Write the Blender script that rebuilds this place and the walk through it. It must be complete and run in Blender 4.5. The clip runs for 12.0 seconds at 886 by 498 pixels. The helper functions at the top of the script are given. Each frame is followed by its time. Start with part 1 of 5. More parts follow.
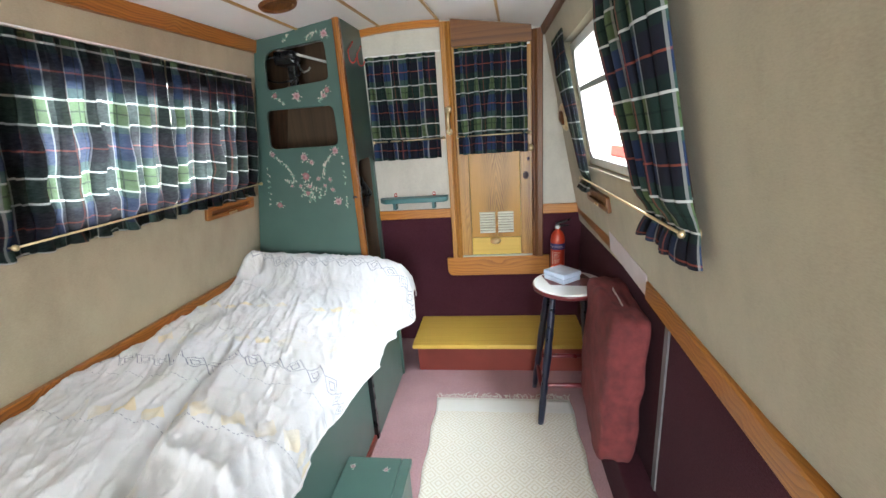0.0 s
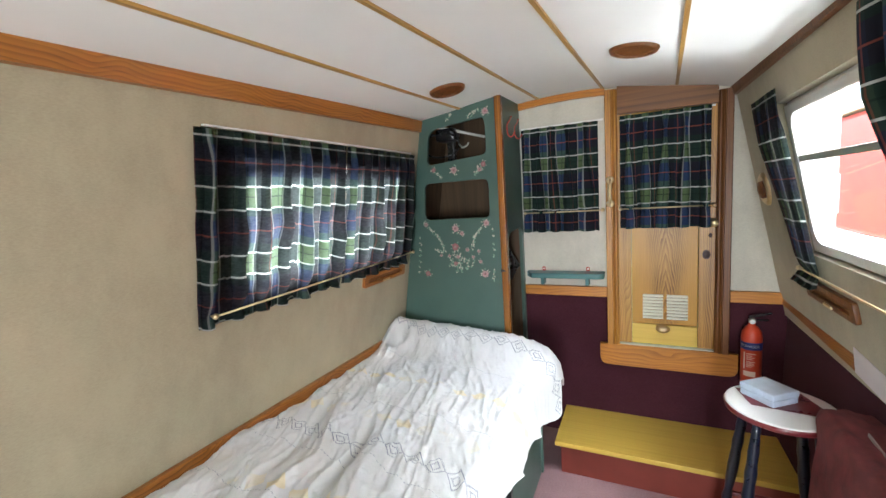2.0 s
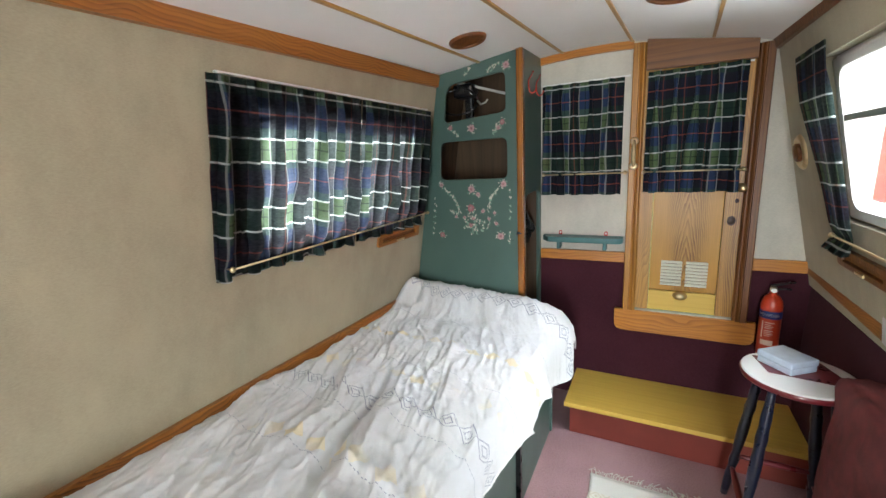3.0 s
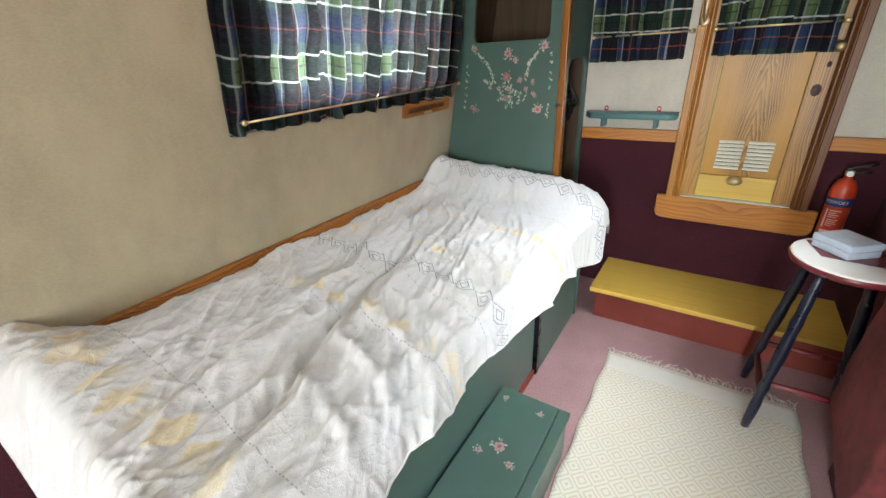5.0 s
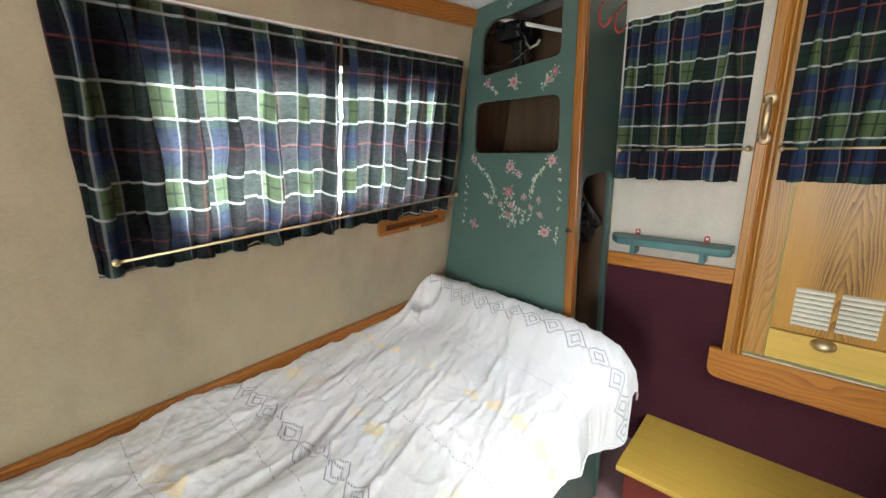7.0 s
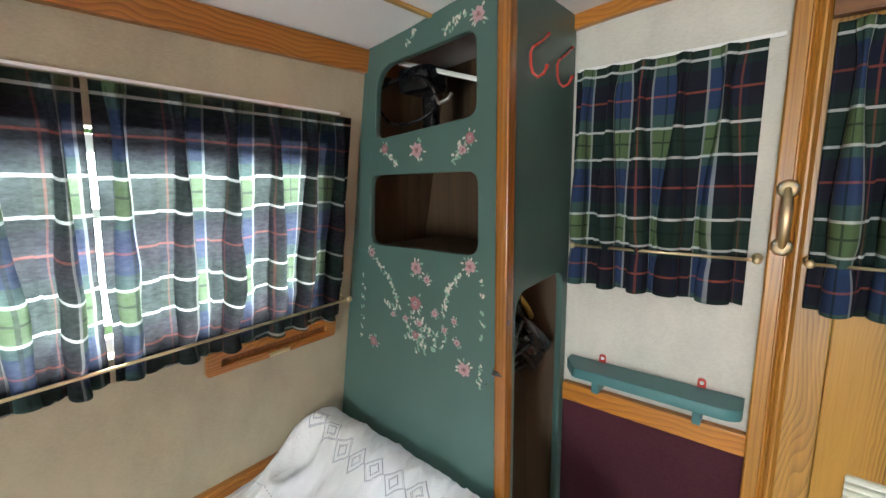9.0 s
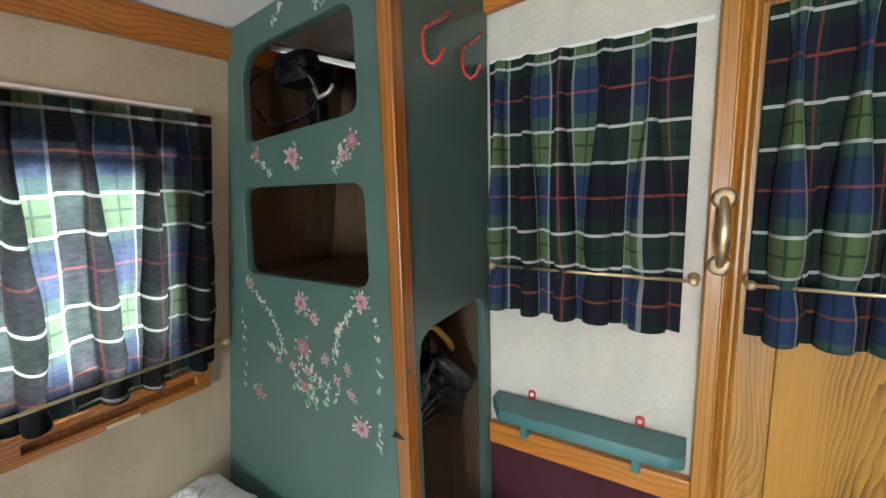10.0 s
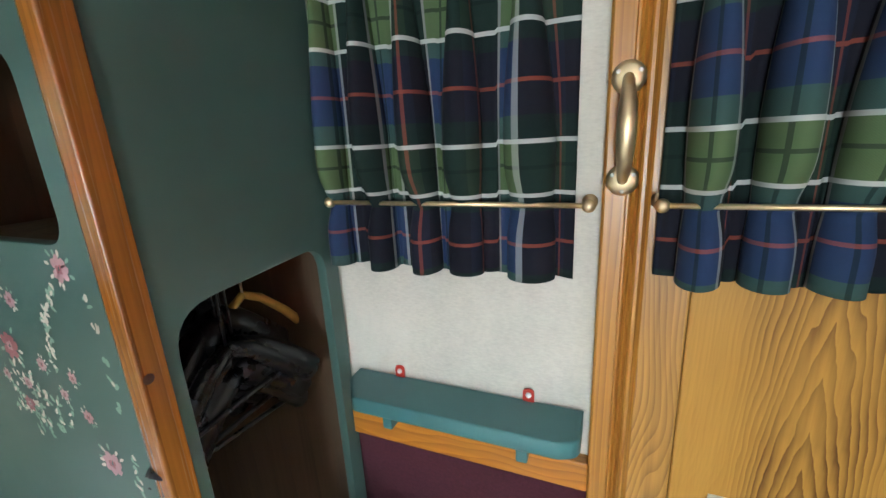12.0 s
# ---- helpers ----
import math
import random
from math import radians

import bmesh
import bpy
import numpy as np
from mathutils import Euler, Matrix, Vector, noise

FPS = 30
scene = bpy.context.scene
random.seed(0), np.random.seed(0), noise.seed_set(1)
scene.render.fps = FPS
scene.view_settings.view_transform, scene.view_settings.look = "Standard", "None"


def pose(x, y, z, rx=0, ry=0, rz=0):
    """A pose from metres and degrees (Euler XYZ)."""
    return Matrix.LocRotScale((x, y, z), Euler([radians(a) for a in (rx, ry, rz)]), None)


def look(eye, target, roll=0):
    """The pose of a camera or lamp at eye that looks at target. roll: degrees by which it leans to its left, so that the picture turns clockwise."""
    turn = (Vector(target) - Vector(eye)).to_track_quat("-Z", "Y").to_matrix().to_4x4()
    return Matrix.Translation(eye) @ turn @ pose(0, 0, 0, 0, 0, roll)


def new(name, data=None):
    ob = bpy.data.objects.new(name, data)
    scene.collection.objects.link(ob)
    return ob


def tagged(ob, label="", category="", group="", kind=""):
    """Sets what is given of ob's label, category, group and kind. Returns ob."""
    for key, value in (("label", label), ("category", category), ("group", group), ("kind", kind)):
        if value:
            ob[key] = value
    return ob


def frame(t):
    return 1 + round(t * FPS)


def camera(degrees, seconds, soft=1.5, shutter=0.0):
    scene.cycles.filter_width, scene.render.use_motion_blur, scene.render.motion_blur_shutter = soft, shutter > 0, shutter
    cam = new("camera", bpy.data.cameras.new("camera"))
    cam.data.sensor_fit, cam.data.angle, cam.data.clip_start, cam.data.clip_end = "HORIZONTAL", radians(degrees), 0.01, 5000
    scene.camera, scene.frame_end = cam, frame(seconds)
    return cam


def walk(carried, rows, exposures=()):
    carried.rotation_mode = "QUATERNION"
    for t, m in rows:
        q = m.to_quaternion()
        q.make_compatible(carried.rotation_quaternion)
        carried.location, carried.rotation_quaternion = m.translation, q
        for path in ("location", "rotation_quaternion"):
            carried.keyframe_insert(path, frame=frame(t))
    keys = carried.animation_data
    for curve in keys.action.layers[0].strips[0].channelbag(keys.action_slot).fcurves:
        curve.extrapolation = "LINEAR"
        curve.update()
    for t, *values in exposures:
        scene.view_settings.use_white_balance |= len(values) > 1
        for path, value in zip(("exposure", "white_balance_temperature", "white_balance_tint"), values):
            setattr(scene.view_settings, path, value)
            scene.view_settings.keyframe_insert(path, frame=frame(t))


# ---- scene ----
cam = camera(95.1, 12.0)
PATH = [
    (0, (1.467, 0.748, 1.335), (1.2, 2.652, 0.787), -4.0),
    (0.5, (1.455, 0.818, 1.331), (1.035, 2.702, 0.806), -4.4),
    (1, (1.406, 0.849, 1.354), (0.823, 2.709, 0.906), -4.5),
    (1.5, (1.371, 0.867, 1.392), (0.623, 2.69, 1.047), -4.3),
    (2, (1.349, 0.869, 1.423), (0.479, 2.653, 1.174), -3.8),
    (2.5, (1.334, 0.87, 1.44), (0.411, 2.628, 1.199), -3.2),
    (3, (1.324, 0.88, 1.399), (0.407, 2.609, 0.985), -2.9),
    (3.5, (1.326, 0.878, 1.333), (0.438, 2.557, 0.706), -2.8),
    (3.7, (1.33, 0.876, 1.315), (0.451, 2.527, 0.608), -2.8),
    (5.3, (1.358, 0.978, 1.265), (0.296, 2.442, 0.412), -3.7),
    (5.5, (1.335, 1.028, 1.274), (0.243, 2.500, 0.469), -3.6),
    (6, (1.327, 1.106, 1.288), (0.147, 2.569, 0.603), -3.1),
    (6.5, (1.335, 1.250, 1.312), (0.065, 2.684, 0.738), -2.6),
    (7, (1.348, 1.450, 1.360), (0.047, 2.880, 0.850), -1.8),
    (7.2, (1.333, 1.508, 1.366), (0.038, 2.953, 0.879), -1.3),
    (8.8, (1.205, 1.973, 1.467), (-0.064, 3.485, 1.148), -0.7),
    (9, (1.197, 2.021, 1.472), (-0.045, 3.557, 1.163), -0.7),
    (9.5, (1.169, 2.111, 1.481), (0.029, 3.73, 1.202), -1.1),
    (10, (1.179, 2.243, 1.488), (0.132, 3.921, 1.193), -1.7),
    (10.5, (1.212, 2.389, 1.498), (0.247, 4.109, 1.169), -2.1),
    (11, (1.234, 2.472, 1.459), (0.288, 4.186, 1.046), -2.6),
    (11.5, (1.24, 2.499, 1.426), (0.355, 4.228, 0.947), -2.8),
    (12, (1.208, 2.548, 1.401), (0.46, 4.326, 0.872), -3.0),
]
EXPOSURES = [(0, 2.88, 6150, 8), (1.5, 2.86, 6200, 8), (3, 2.64, 6250, 8), (5.5, 2.71, 6500, 8), (7, 2.73, 6500, 8), (9, 2.92, 6250, 7), (10.2, 3.05, 6100, 6), (12, 3.1, 5900, 5)]
LEFT_W, REAR_W, RIGHT_W, BOUNCE_W = 82.0, 11.0, 10.5, 10.0      # window and doorway light, watts

walk(cam, [(t, look(eye, target, roll)) for t, eye, target, roll in PATH], EXPOSURES)

# ---------------------------------------------------------------- world and light
world = bpy.data.worlds.new("sky")
scene.world = world
world.use_nodes = True
wn = world.node_tree
sky = wn.nodes.new("ShaderNodeTexSky")
sky.sky_type = "NISHITA"
sky.sun_disc = False
sky.sun_elevation = radians(47)
sky.sun_rotation = radians(279)
sky.air_density = 1.0
sky.dust_density = 4.0
wn.links.new(sky.outputs[0], wn.nodes["Background"].inputs[0])
wn.nodes["Background"].inputs[1].default_value = 0.15

sun = new("sun", bpy.data.lights.new("sun", "SUN"))
sun.data.energy, sun.data.angle, sun.data.color = 2.4, radians(10), (1.0, 0.95, 0.88)
sun.matrix_world = look((-6, 1.0, 6.6), (0, 0, 0))


def daylight(name, eye, target, sx, sy, watts, colour=(0.93, 0.97, 1.0)):
    lamp = new(name, bpy.data.lights.new(name, "AREA"))
    lamp.data.shape, lamp.data.size, lamp.data.size_y = "RECTANGLE", sx, sy
    lamp.data.energy, lamp.data.color = watts, colour
    lamp.matrix_world = look(eye, target)
    return lamp


# the sky's light in the left window, fill from an added rear doorway and light thrown up by the ground outside the
# right window
daylight("left_window_daylight", (-0.60, 2.2, 1.55), (1.0, 2.2, 1.20), 1.8, 1.2, LEFT_W)
daylight("rear_fill_daylight", (1.60, -1.08, 0.95), (1.05, 1.6, 0.70), 0.56, 1.1, REAR_W)
daylight("right_window_daylight", (2.33, 2.2, 2.13), (1.15, 2.35, 0.62), 1.0, 0.6, RIGHT_W)
daylight("ground_bounce_daylight", (2.95, 2.1, 0.15), (0.9, 2.0, 1.90), 2.0, 0.5, BOUNCE_W)

# ---------------------------------------------------------------- materials
def nodes_of(name):
    m = bpy.data.materials.new(name)
    m.use_nodes = True
    nt = m.node_tree
    return m, nt, nt.nodes["Principled BSDF"]


class G:
    """Small helper to write node graphs."""

    def __init__(self, nt):
        self.nt = nt

    def put(self, kind, **props):
        n = self.nt.nodes.new(kind)
        for k, v in props.items():
            setattr(n, k, v)
        return n

    def link(self, a, b):
        self.nt.links.new(a, b)

    def feed(self, sock, v):
        if isinstance(v, (int, float, tuple)):
            sock.default_value = v
        else:
            self.link(v, sock)

    def math(self, op, a, b=0.0, c=None):
        n = self.put("ShaderNodeMath", operation=op)
        self.feed(n.inputs[0], a)
        self.feed(n.inputs[1], b)
        if c is not None:
            self.feed(n.inputs[2], c)
        return n.outputs[0]

    def coord(self, which="Object", scale=(1, 1, 1), rot=(0, 0, 0)):
        c = self.put("ShaderNodeTexCoord")
        mp = self.put("ShaderNodeMapping")
        mp.inputs["Scale"].default_value = scale
        mp.inputs["Rotation"].default_value = rot
        self.link(c.outputs[which], mp.inputs[0])
        return mp.outputs[0]

    def noise(self, vec, scale, detail=4.0, rough=0.55, dist=0.0):
        n = self.put("ShaderNodeTexNoise")
        self.link(vec, n.inputs["Vector"])
        n.inputs["Scale"].default_value = scale
        n.inputs["Detail"].default_value = detail
        n.inputs["Roughness"].default_value = rough
        n.inputs["Distortion"].default_value = dist
        return n.outputs["Fac"]

    def ramp(self, fac, stops, interp="LINEAR"):
        r = self.put("ShaderNodeValToRGB")
        r.color_ramp.interpolation = interp
        els = r.color_ramp.elements
        while len(els) < len(stops):
            els.new(0.5)
        for e, (p, c) in zip(els, stops):
            e.position = p
            e.color = (*c, 1) if len(c) == 3 else c
        self.link(fac, r.inputs[0])
        return r.outputs[0]

    def mix(self, fac, a, b, blend="MIX"):
        n = self.put("ShaderNodeMix", data_type="RGBA", blend_type=blend)
        self.feed(n.inputs[0], fac)
        self.feed(n.inputs[6], (*a, 1) if isinstance(a, tuple) and len(a) == 3 else a)
        self.feed(n.inputs[7], (*b, 1) if isinstance(b, tuple) and len(b) == 3 else b)
        return n.outputs[2]

    def bump(self, height, strength, dist, bsdf):
        b = self.put("ShaderNodeBump")
        b.inputs["Strength"].default_value = strength
        b.inputs["Distance"].default_value = dist
        self.link(height, b.inputs["Height"])
        self.link(b.outputs[0], bsdf.inputs["Normal"])


def plain(name, colour, rough=0.5, metal=0.0, vary=0.12, scale=18.0, bump=0.15, dist=0.001, coat=0.0):
    """Painted, cloth or metal surface with stains at two scales and fine relief."""
    m, nt, b = nodes_of(name)
    g = G(nt)
    v = g.coord()
    n1, n2 = g.noise(v, scale), g.noise(v, scale * 0.17, 3)
    f = g.math("ADD", g.math("MULTIPLY", n1, 0.5), g.math("MULTIPLY", n2, 0.5))
    lo = tuple(c * (1 - vary) for c in colour)
    hi = tuple(min(1, c * (1 + vary)) for c in colour)
    g.link(g.ramp(f, [(0.3, lo), (0.7, hi)]), b.inputs["Base Color"])
    g.link(g.math("MULTIPLY_ADD", n1, 0.2, max(0.02, rough - 0.1)), b.inputs["Roughness"])
    b.inputs["Metallic"].default_value = metal
    b.inputs["Coat Weight"].default_value = coat
    g.bump(g.noise(v, scale * 9, 3), bump, dist, b)
    return m


def wood(name, light, dark, axis=2, scale=1.0, rough=0.38, coat=0.14, knots=True, lines=85.0, swirl=7.0, stretch=0.75, figure=0.42, streaks=0.42):
    """Varnished pine: growth rings cut lengthwise along one axis, fine pores, toning and a few knots."""
    m, nt, b = nodes_of(name)
    g = G(nt)
    sc = [5.0, 5.0, 5.0]
    sc[axis] = stretch
    warp = g.noise(g.coord("Object", tuple(x * scale for x in sc)), 1.0, 2, 0.5, 0.3)
    sep = g.put("ShaderNodeSeparateXYZ")
    g.link(g.coord(), sep.inputs[0])
    a, c = [i for i in range(3) if i != axis]
    cross = g.math("ADD", sep.outputs[a], g.math("MULTIPLY", sep.outputs[c], 0.7))
    ring = g.math("FRACT", g.math("ADD", g.math("MULTIPLY", cross, lines * scale), g.math("MULTIPLY", warp, swirl)))
    ring = g.math("MULTIPLY", g.math("POWER", ring, 2.2), g.math("MULTIPLY_ADD", g.noise(g.coord("Object", tuple((9.0 if i != axis else 1.5) for i in range(3))), 1.0, 2), 2.2, -0.35))
    fine = g.noise(g.coord("Object", tuple((260.0 if i != axis else 5.0) * scale for i in range(3))), 1.0, 3)
    tone = g.noise(g.coord("Object"), 2.6, 3)
    streak = g.noise(g.coord("Object", tuple((62.0 if i != axis else 0.8) * scale for i in range(3))), 1.0, 3, 0.6, 0.4)
    streak = g.math("MULTIPLY_ADD", streak, 3.0, -1.05)
    f = g.math("ADD", g.math("MULTIPLY", ring, figure), g.math("ADD", g.math("MULTIPLY", fine, 0.22), g.math("ADD", g.math("MULTIPLY", tone, 0.25), g.math("MULTIPLY", streak, streaks))))
    mid = tuple(0.6 * p + 0.4 * q for p, q in zip(light, dark))
    col = g.ramp(f, [(0.22, light), (0.52, mid), (0.98, dark)])
    if knots:
        ks = [3.2, 3.2, 3.2]
        ks[axis] = 1.9
        vo = g.put("ShaderNodeTexVoronoi")
        g.link(g.coord("Object", tuple(ks)), vo.inputs["Vector"])
        vo.inputs["Scale"].default_value = 1.0
        k = g.ramp(vo.outputs["Distance"], [(0.03, (1, 1, 1)), (0.075, (0, 0, 0))])
        col = g.mix(g.math("MULTIPLY", k, 0.75), col, tuple(c * 0.3 for c in dark))
    g.link(col, b.inputs["Base Color"])
    g.link(g.math("MULTIPLY_ADD", fine, 0.2, rough - 0.1), b.inputs["Roughness"])
    b.inputs["Coat Weight"].default_value = coat
    b.inputs["Coat Roughness"].default_value = 0.2
    g.bump(g.math("ADD", fine, ring), 0.2, 0.0006, b)
    return m


def cathedral_pine(name, light, dark):
    """A flat-sawn board: nested flame figure down the middle, straight grain at the sides."""
    m, nt, b = nodes_of(name)
    g = G(nt)
    sep = g.put("ShaderNodeSeparateXYZ")
    g.link(g.coord(), sep.inputs[0])
    x, z = sep.outputs[0], sep.outputs[2]
    wob = g.noise(g.coord("Object", (14, 14, 2.2)), 1.0, 3, 0.55, 0.4)
    xs = g.math("ADD", x, g.math("MULTIPLY_ADD", wob, 0.050, -0.030))
    flame = g.math("ADD", g.math("MULTIPLY", g.math("POWER", g.math("ABSOLUTE", xs), 1.35), 260.0), g.math("MULTIPLY", z, 13.0))
    flame = g.math("ADD", flame, g.math("MULTIPLY", g.noise(g.coord("Object", (40, 40, 14)), 1.0, 3), 0.9))
    ring = g.math("POWER", g.math("FRACT", flame), 1.3)
    side = g.ramp(g.math("ABSOLUTE", xs), [(0.045, (1, 1, 1)), (0.095, (0.12, 0.12, 0.12))])
    patch = g.ramp(g.noise(g.coord("Object", (9, 9, 3)), 1.0, 2), [(0.35, (0.45, 0.45, 0.45)), (0.6, (1, 1, 1))])
    fine = g.noise(g.coord("Object", (300, 300, 6)), 1.0, 3)
    tone = g.noise(g.coord("Object", (5, 5, 1.2)), 1.0, 3)
    f = g.math("ADD", g.math("MULTIPLY", g.math("MULTIPLY", ring, g.math("MULTIPLY", side, patch)), 0.72), g.math("ADD", g.math("MULTIPLY", fine, 0.28), g.math("MULTIPLY", tone, 0.28)))
    g.link(g.ramp(f, [(0.2, light), (0.48, tuple(0.62 * p + 0.38 * q for p, q in zip(light, dark))), (0.95, dark)]), b.inputs["Base Color"])
    g.link(g.math("MULTIPLY_ADD", fine, 0.2, 0.28), b.inputs["Roughness"])
    b.inputs["Specular IOR Level"].default_value = 0.3
    b.inputs["Coat Weight"].default_value = 0.05
    b.inputs["Coat Roughness"].default_value = 0.2
    g.bump(g.math("ADD", fine, ring), 0.2, 0.0006, b)
    return m


def lining(name, colour):
    """Beige fabric-covered wall lining with weave, stains and faded patches."""
    m, nt, b = nodes_of(name)
    g = G(nt)
    v = g.coord()
    big, mid = g.noise(g.coord("Object", (1, 1, 0.45)), 2.4, 4, 0.6), g.noise(g.coord("Object", (1, 1, 0.5)), 11, 5, 0.65)
    weave = g.noise(g.coord("Object", (1, 1, 3)), 130, 2)
    f = g.math("ADD", g.math("MULTIPLY", big, 0.5), g.math("ADD", g.math("MULTIPLY", mid, 0.3), g.math("MULTIPLY", weave, 0.25)))
    col = g.ramp(f, [(0.36, tuple(c * 0.76 for c in colour)), (0.55, colour), (0.70, tuple(c * 1.12 for c in colour))])
    spot = g.ramp(g.noise(v, 4.3, 2), [(0.72, (0, 0, 0)), (0.78, (1, 1, 1))])
    col = g.mix(g.math("MULTIPLY", spot, 0.25), col, tuple(c * 0.62 for c in colour))
    g.link(col, b.inputs["Base Color"])
    b.inputs["Roughness"].default_value = 0.9
    b.inputs["Sheen Weight"].default_value = 0.15
    g.bump(g.math("ADD", weave, mid), 0.35, 0.0012, b)
    return m


def carpet(name, colour, scale=160.0):
    m, nt, b = nodes_of(name)
    g = G(nt)
    v = g.coord()
    pile, big = g.noise(v, scale, 3, 0.7), g.noise(v, 3.0, 4)
    f = g.math("ADD", g.math("MULTIPLY", pile, 0.6), g.math("MULTIPLY", big, 0.4))
    g.link(g.ramp(f, [(0.3, tuple(c * 0.7 for c in colour)), (0.7, tuple(c * 1.25 for c in colour))]), b.inputs["Base Color"])
    b.inputs["Roughness"].default_value = 1.0
    b.inputs["Specular IOR Level"].default_value = 0.12
    b.inputs["Sheen Weight"].default_value = 0.02
    g.bump(pile, 0.6, 0.003, b)
    return m


def tartan(name, through_light):
    """Tartan in cloth metres (UV): pale and dark warp stripes crossed by green, teal and blue weft, with white and orange threads."""
    m, nt, b = nodes_of(name)
    g = G(nt)
    uv = g.put("ShaderNodeTexCoord").outputs["UV"]
    sep = g.put("ShaderNodeSeparateXYZ")
    g.link(uv, sep.inputs[0])
    k0, k1 = (0, 0, 0), (1, 1, 1)
    white, orange = (0.50, 0.51, 0.485), (0.36, 0.085, 0.045)
    pale = [(0.0, (0.092, 0.140, 0.062)), (0.33, (0.044, 0.085, 0.074)), (0.45, (0.024, 0.043, 0.100)), (0.86, (0.044, 0.085, 0.074))]
    dark = [(0.0, (0.014, 0.028, 0.022)), (0.33, (0.010, 0.019, 0.017)), (0.45, (0.011, 0.011, 0.018)), (0.86, (0.010, 0.019, 0.017))]
    s0 = g.math("FRACT", g.math("ADD", g.math("MULTIPLY", sep.outputs[0], 1 / 0.206), 0.31))
    s1 = g.math("FRACT", g.math("ADD", g.math("MULTIPLY", sep.outputs[1], 1 / 0.206), 0.25))
    stripe = g.ramp(s0, [(0.0, k1), (0.33, k0), (0.60, (0.12, 0.12, 0.12)), (0.76, k0)], "CONSTANT")
    col = g.mix(stripe, g.ramp(s1, dark, "CONSTANT"), g.ramp(s1, pale, "CONSTANT"))
    thin = [(0.0, k0), (0.155, k1), (0.178, k0)]
    line_ = g.math("MAXIMUM", g.ramp(s0, thin, "CONSTANT"), g.ramp(s1, thin, "CONSTANT"))
    col = g.mix(g.math("MULTIPLY", line_, 0.65), col, (0.008, 0.016, 0.014))
    twill = g.math("FRACT", g.math("MULTIPLY", g.math("ADD", sep.outputs[0], sep.outputs[1]), 420.0))
    col = g.mix(g.math("MULTIPLY", twill, 0.22), col, (0.010, 0.012, 0.016))
    red = [(0.0, k0), (0.655, k1), (0.676, k0)]
    col = g.mix(g.math("MAXIMUM", g.math("MULTIPLY", g.ramp(s0, red, "CONSTANT"), 0.28), g.math("MULTIPLY", g.ramp(s1, red, "CONSTANT"), 0.45)), col, orange)
    wh = [(0.0, k1), (0.026, k0), (0.330, k1), (0.356, k0)]
    lit = g.math("MAXIMUM", g.math("MULTIPLY", g.ramp(s0, wh, "CONSTANT"), 0.34), g.math("MULTIPLY", g.ramp(s1, wh, "CONSTANT"), 0.85))
    col = g.mix(lit, col, white)
    fade = g.noise(g.coord(), 5.0, 3)
    col = g.mix(g.math("MULTIPLY", fade, 0.05), col, (0.04, 0.045, 0.045))
    g.link(col, b.inputs["Base Color"])
    b.inputs["Roughness"].default_value = 0.9
    b.inputs["Sheen Weight"].default_value = 0.01
    b.inputs["Specular IOR Level"].default_value = 0.12
    g.bump(g.noise(g.coord(), 260, 2), 0.3, 0.0008, b)
    if through_light:
        tr = g.put("ShaderNodeBsdfTranslucent")
        slub = g.ramp(g.noise(g.coord("Object", (60, 60, 170)), 1.0, 3, 0.7), [(0.3, (0.14, 0.14, 0.14)), (0.7, (0.30, 0.30, 0.30))])
        g.link(g.mix(slub, col, (0.50, 0.52, 0.53)), tr.inputs[0])
        mx = g.put("ShaderNodeMixShader")
        mx.inputs[0].default_value = through_light
        g.link(b.outputs[0], mx.inputs[1])
        g.link(tr.outputs[0], mx.inputs[2])
        g.link(mx.outputs[0], nt.nodes["Material Output"].inputs[0])
    return m


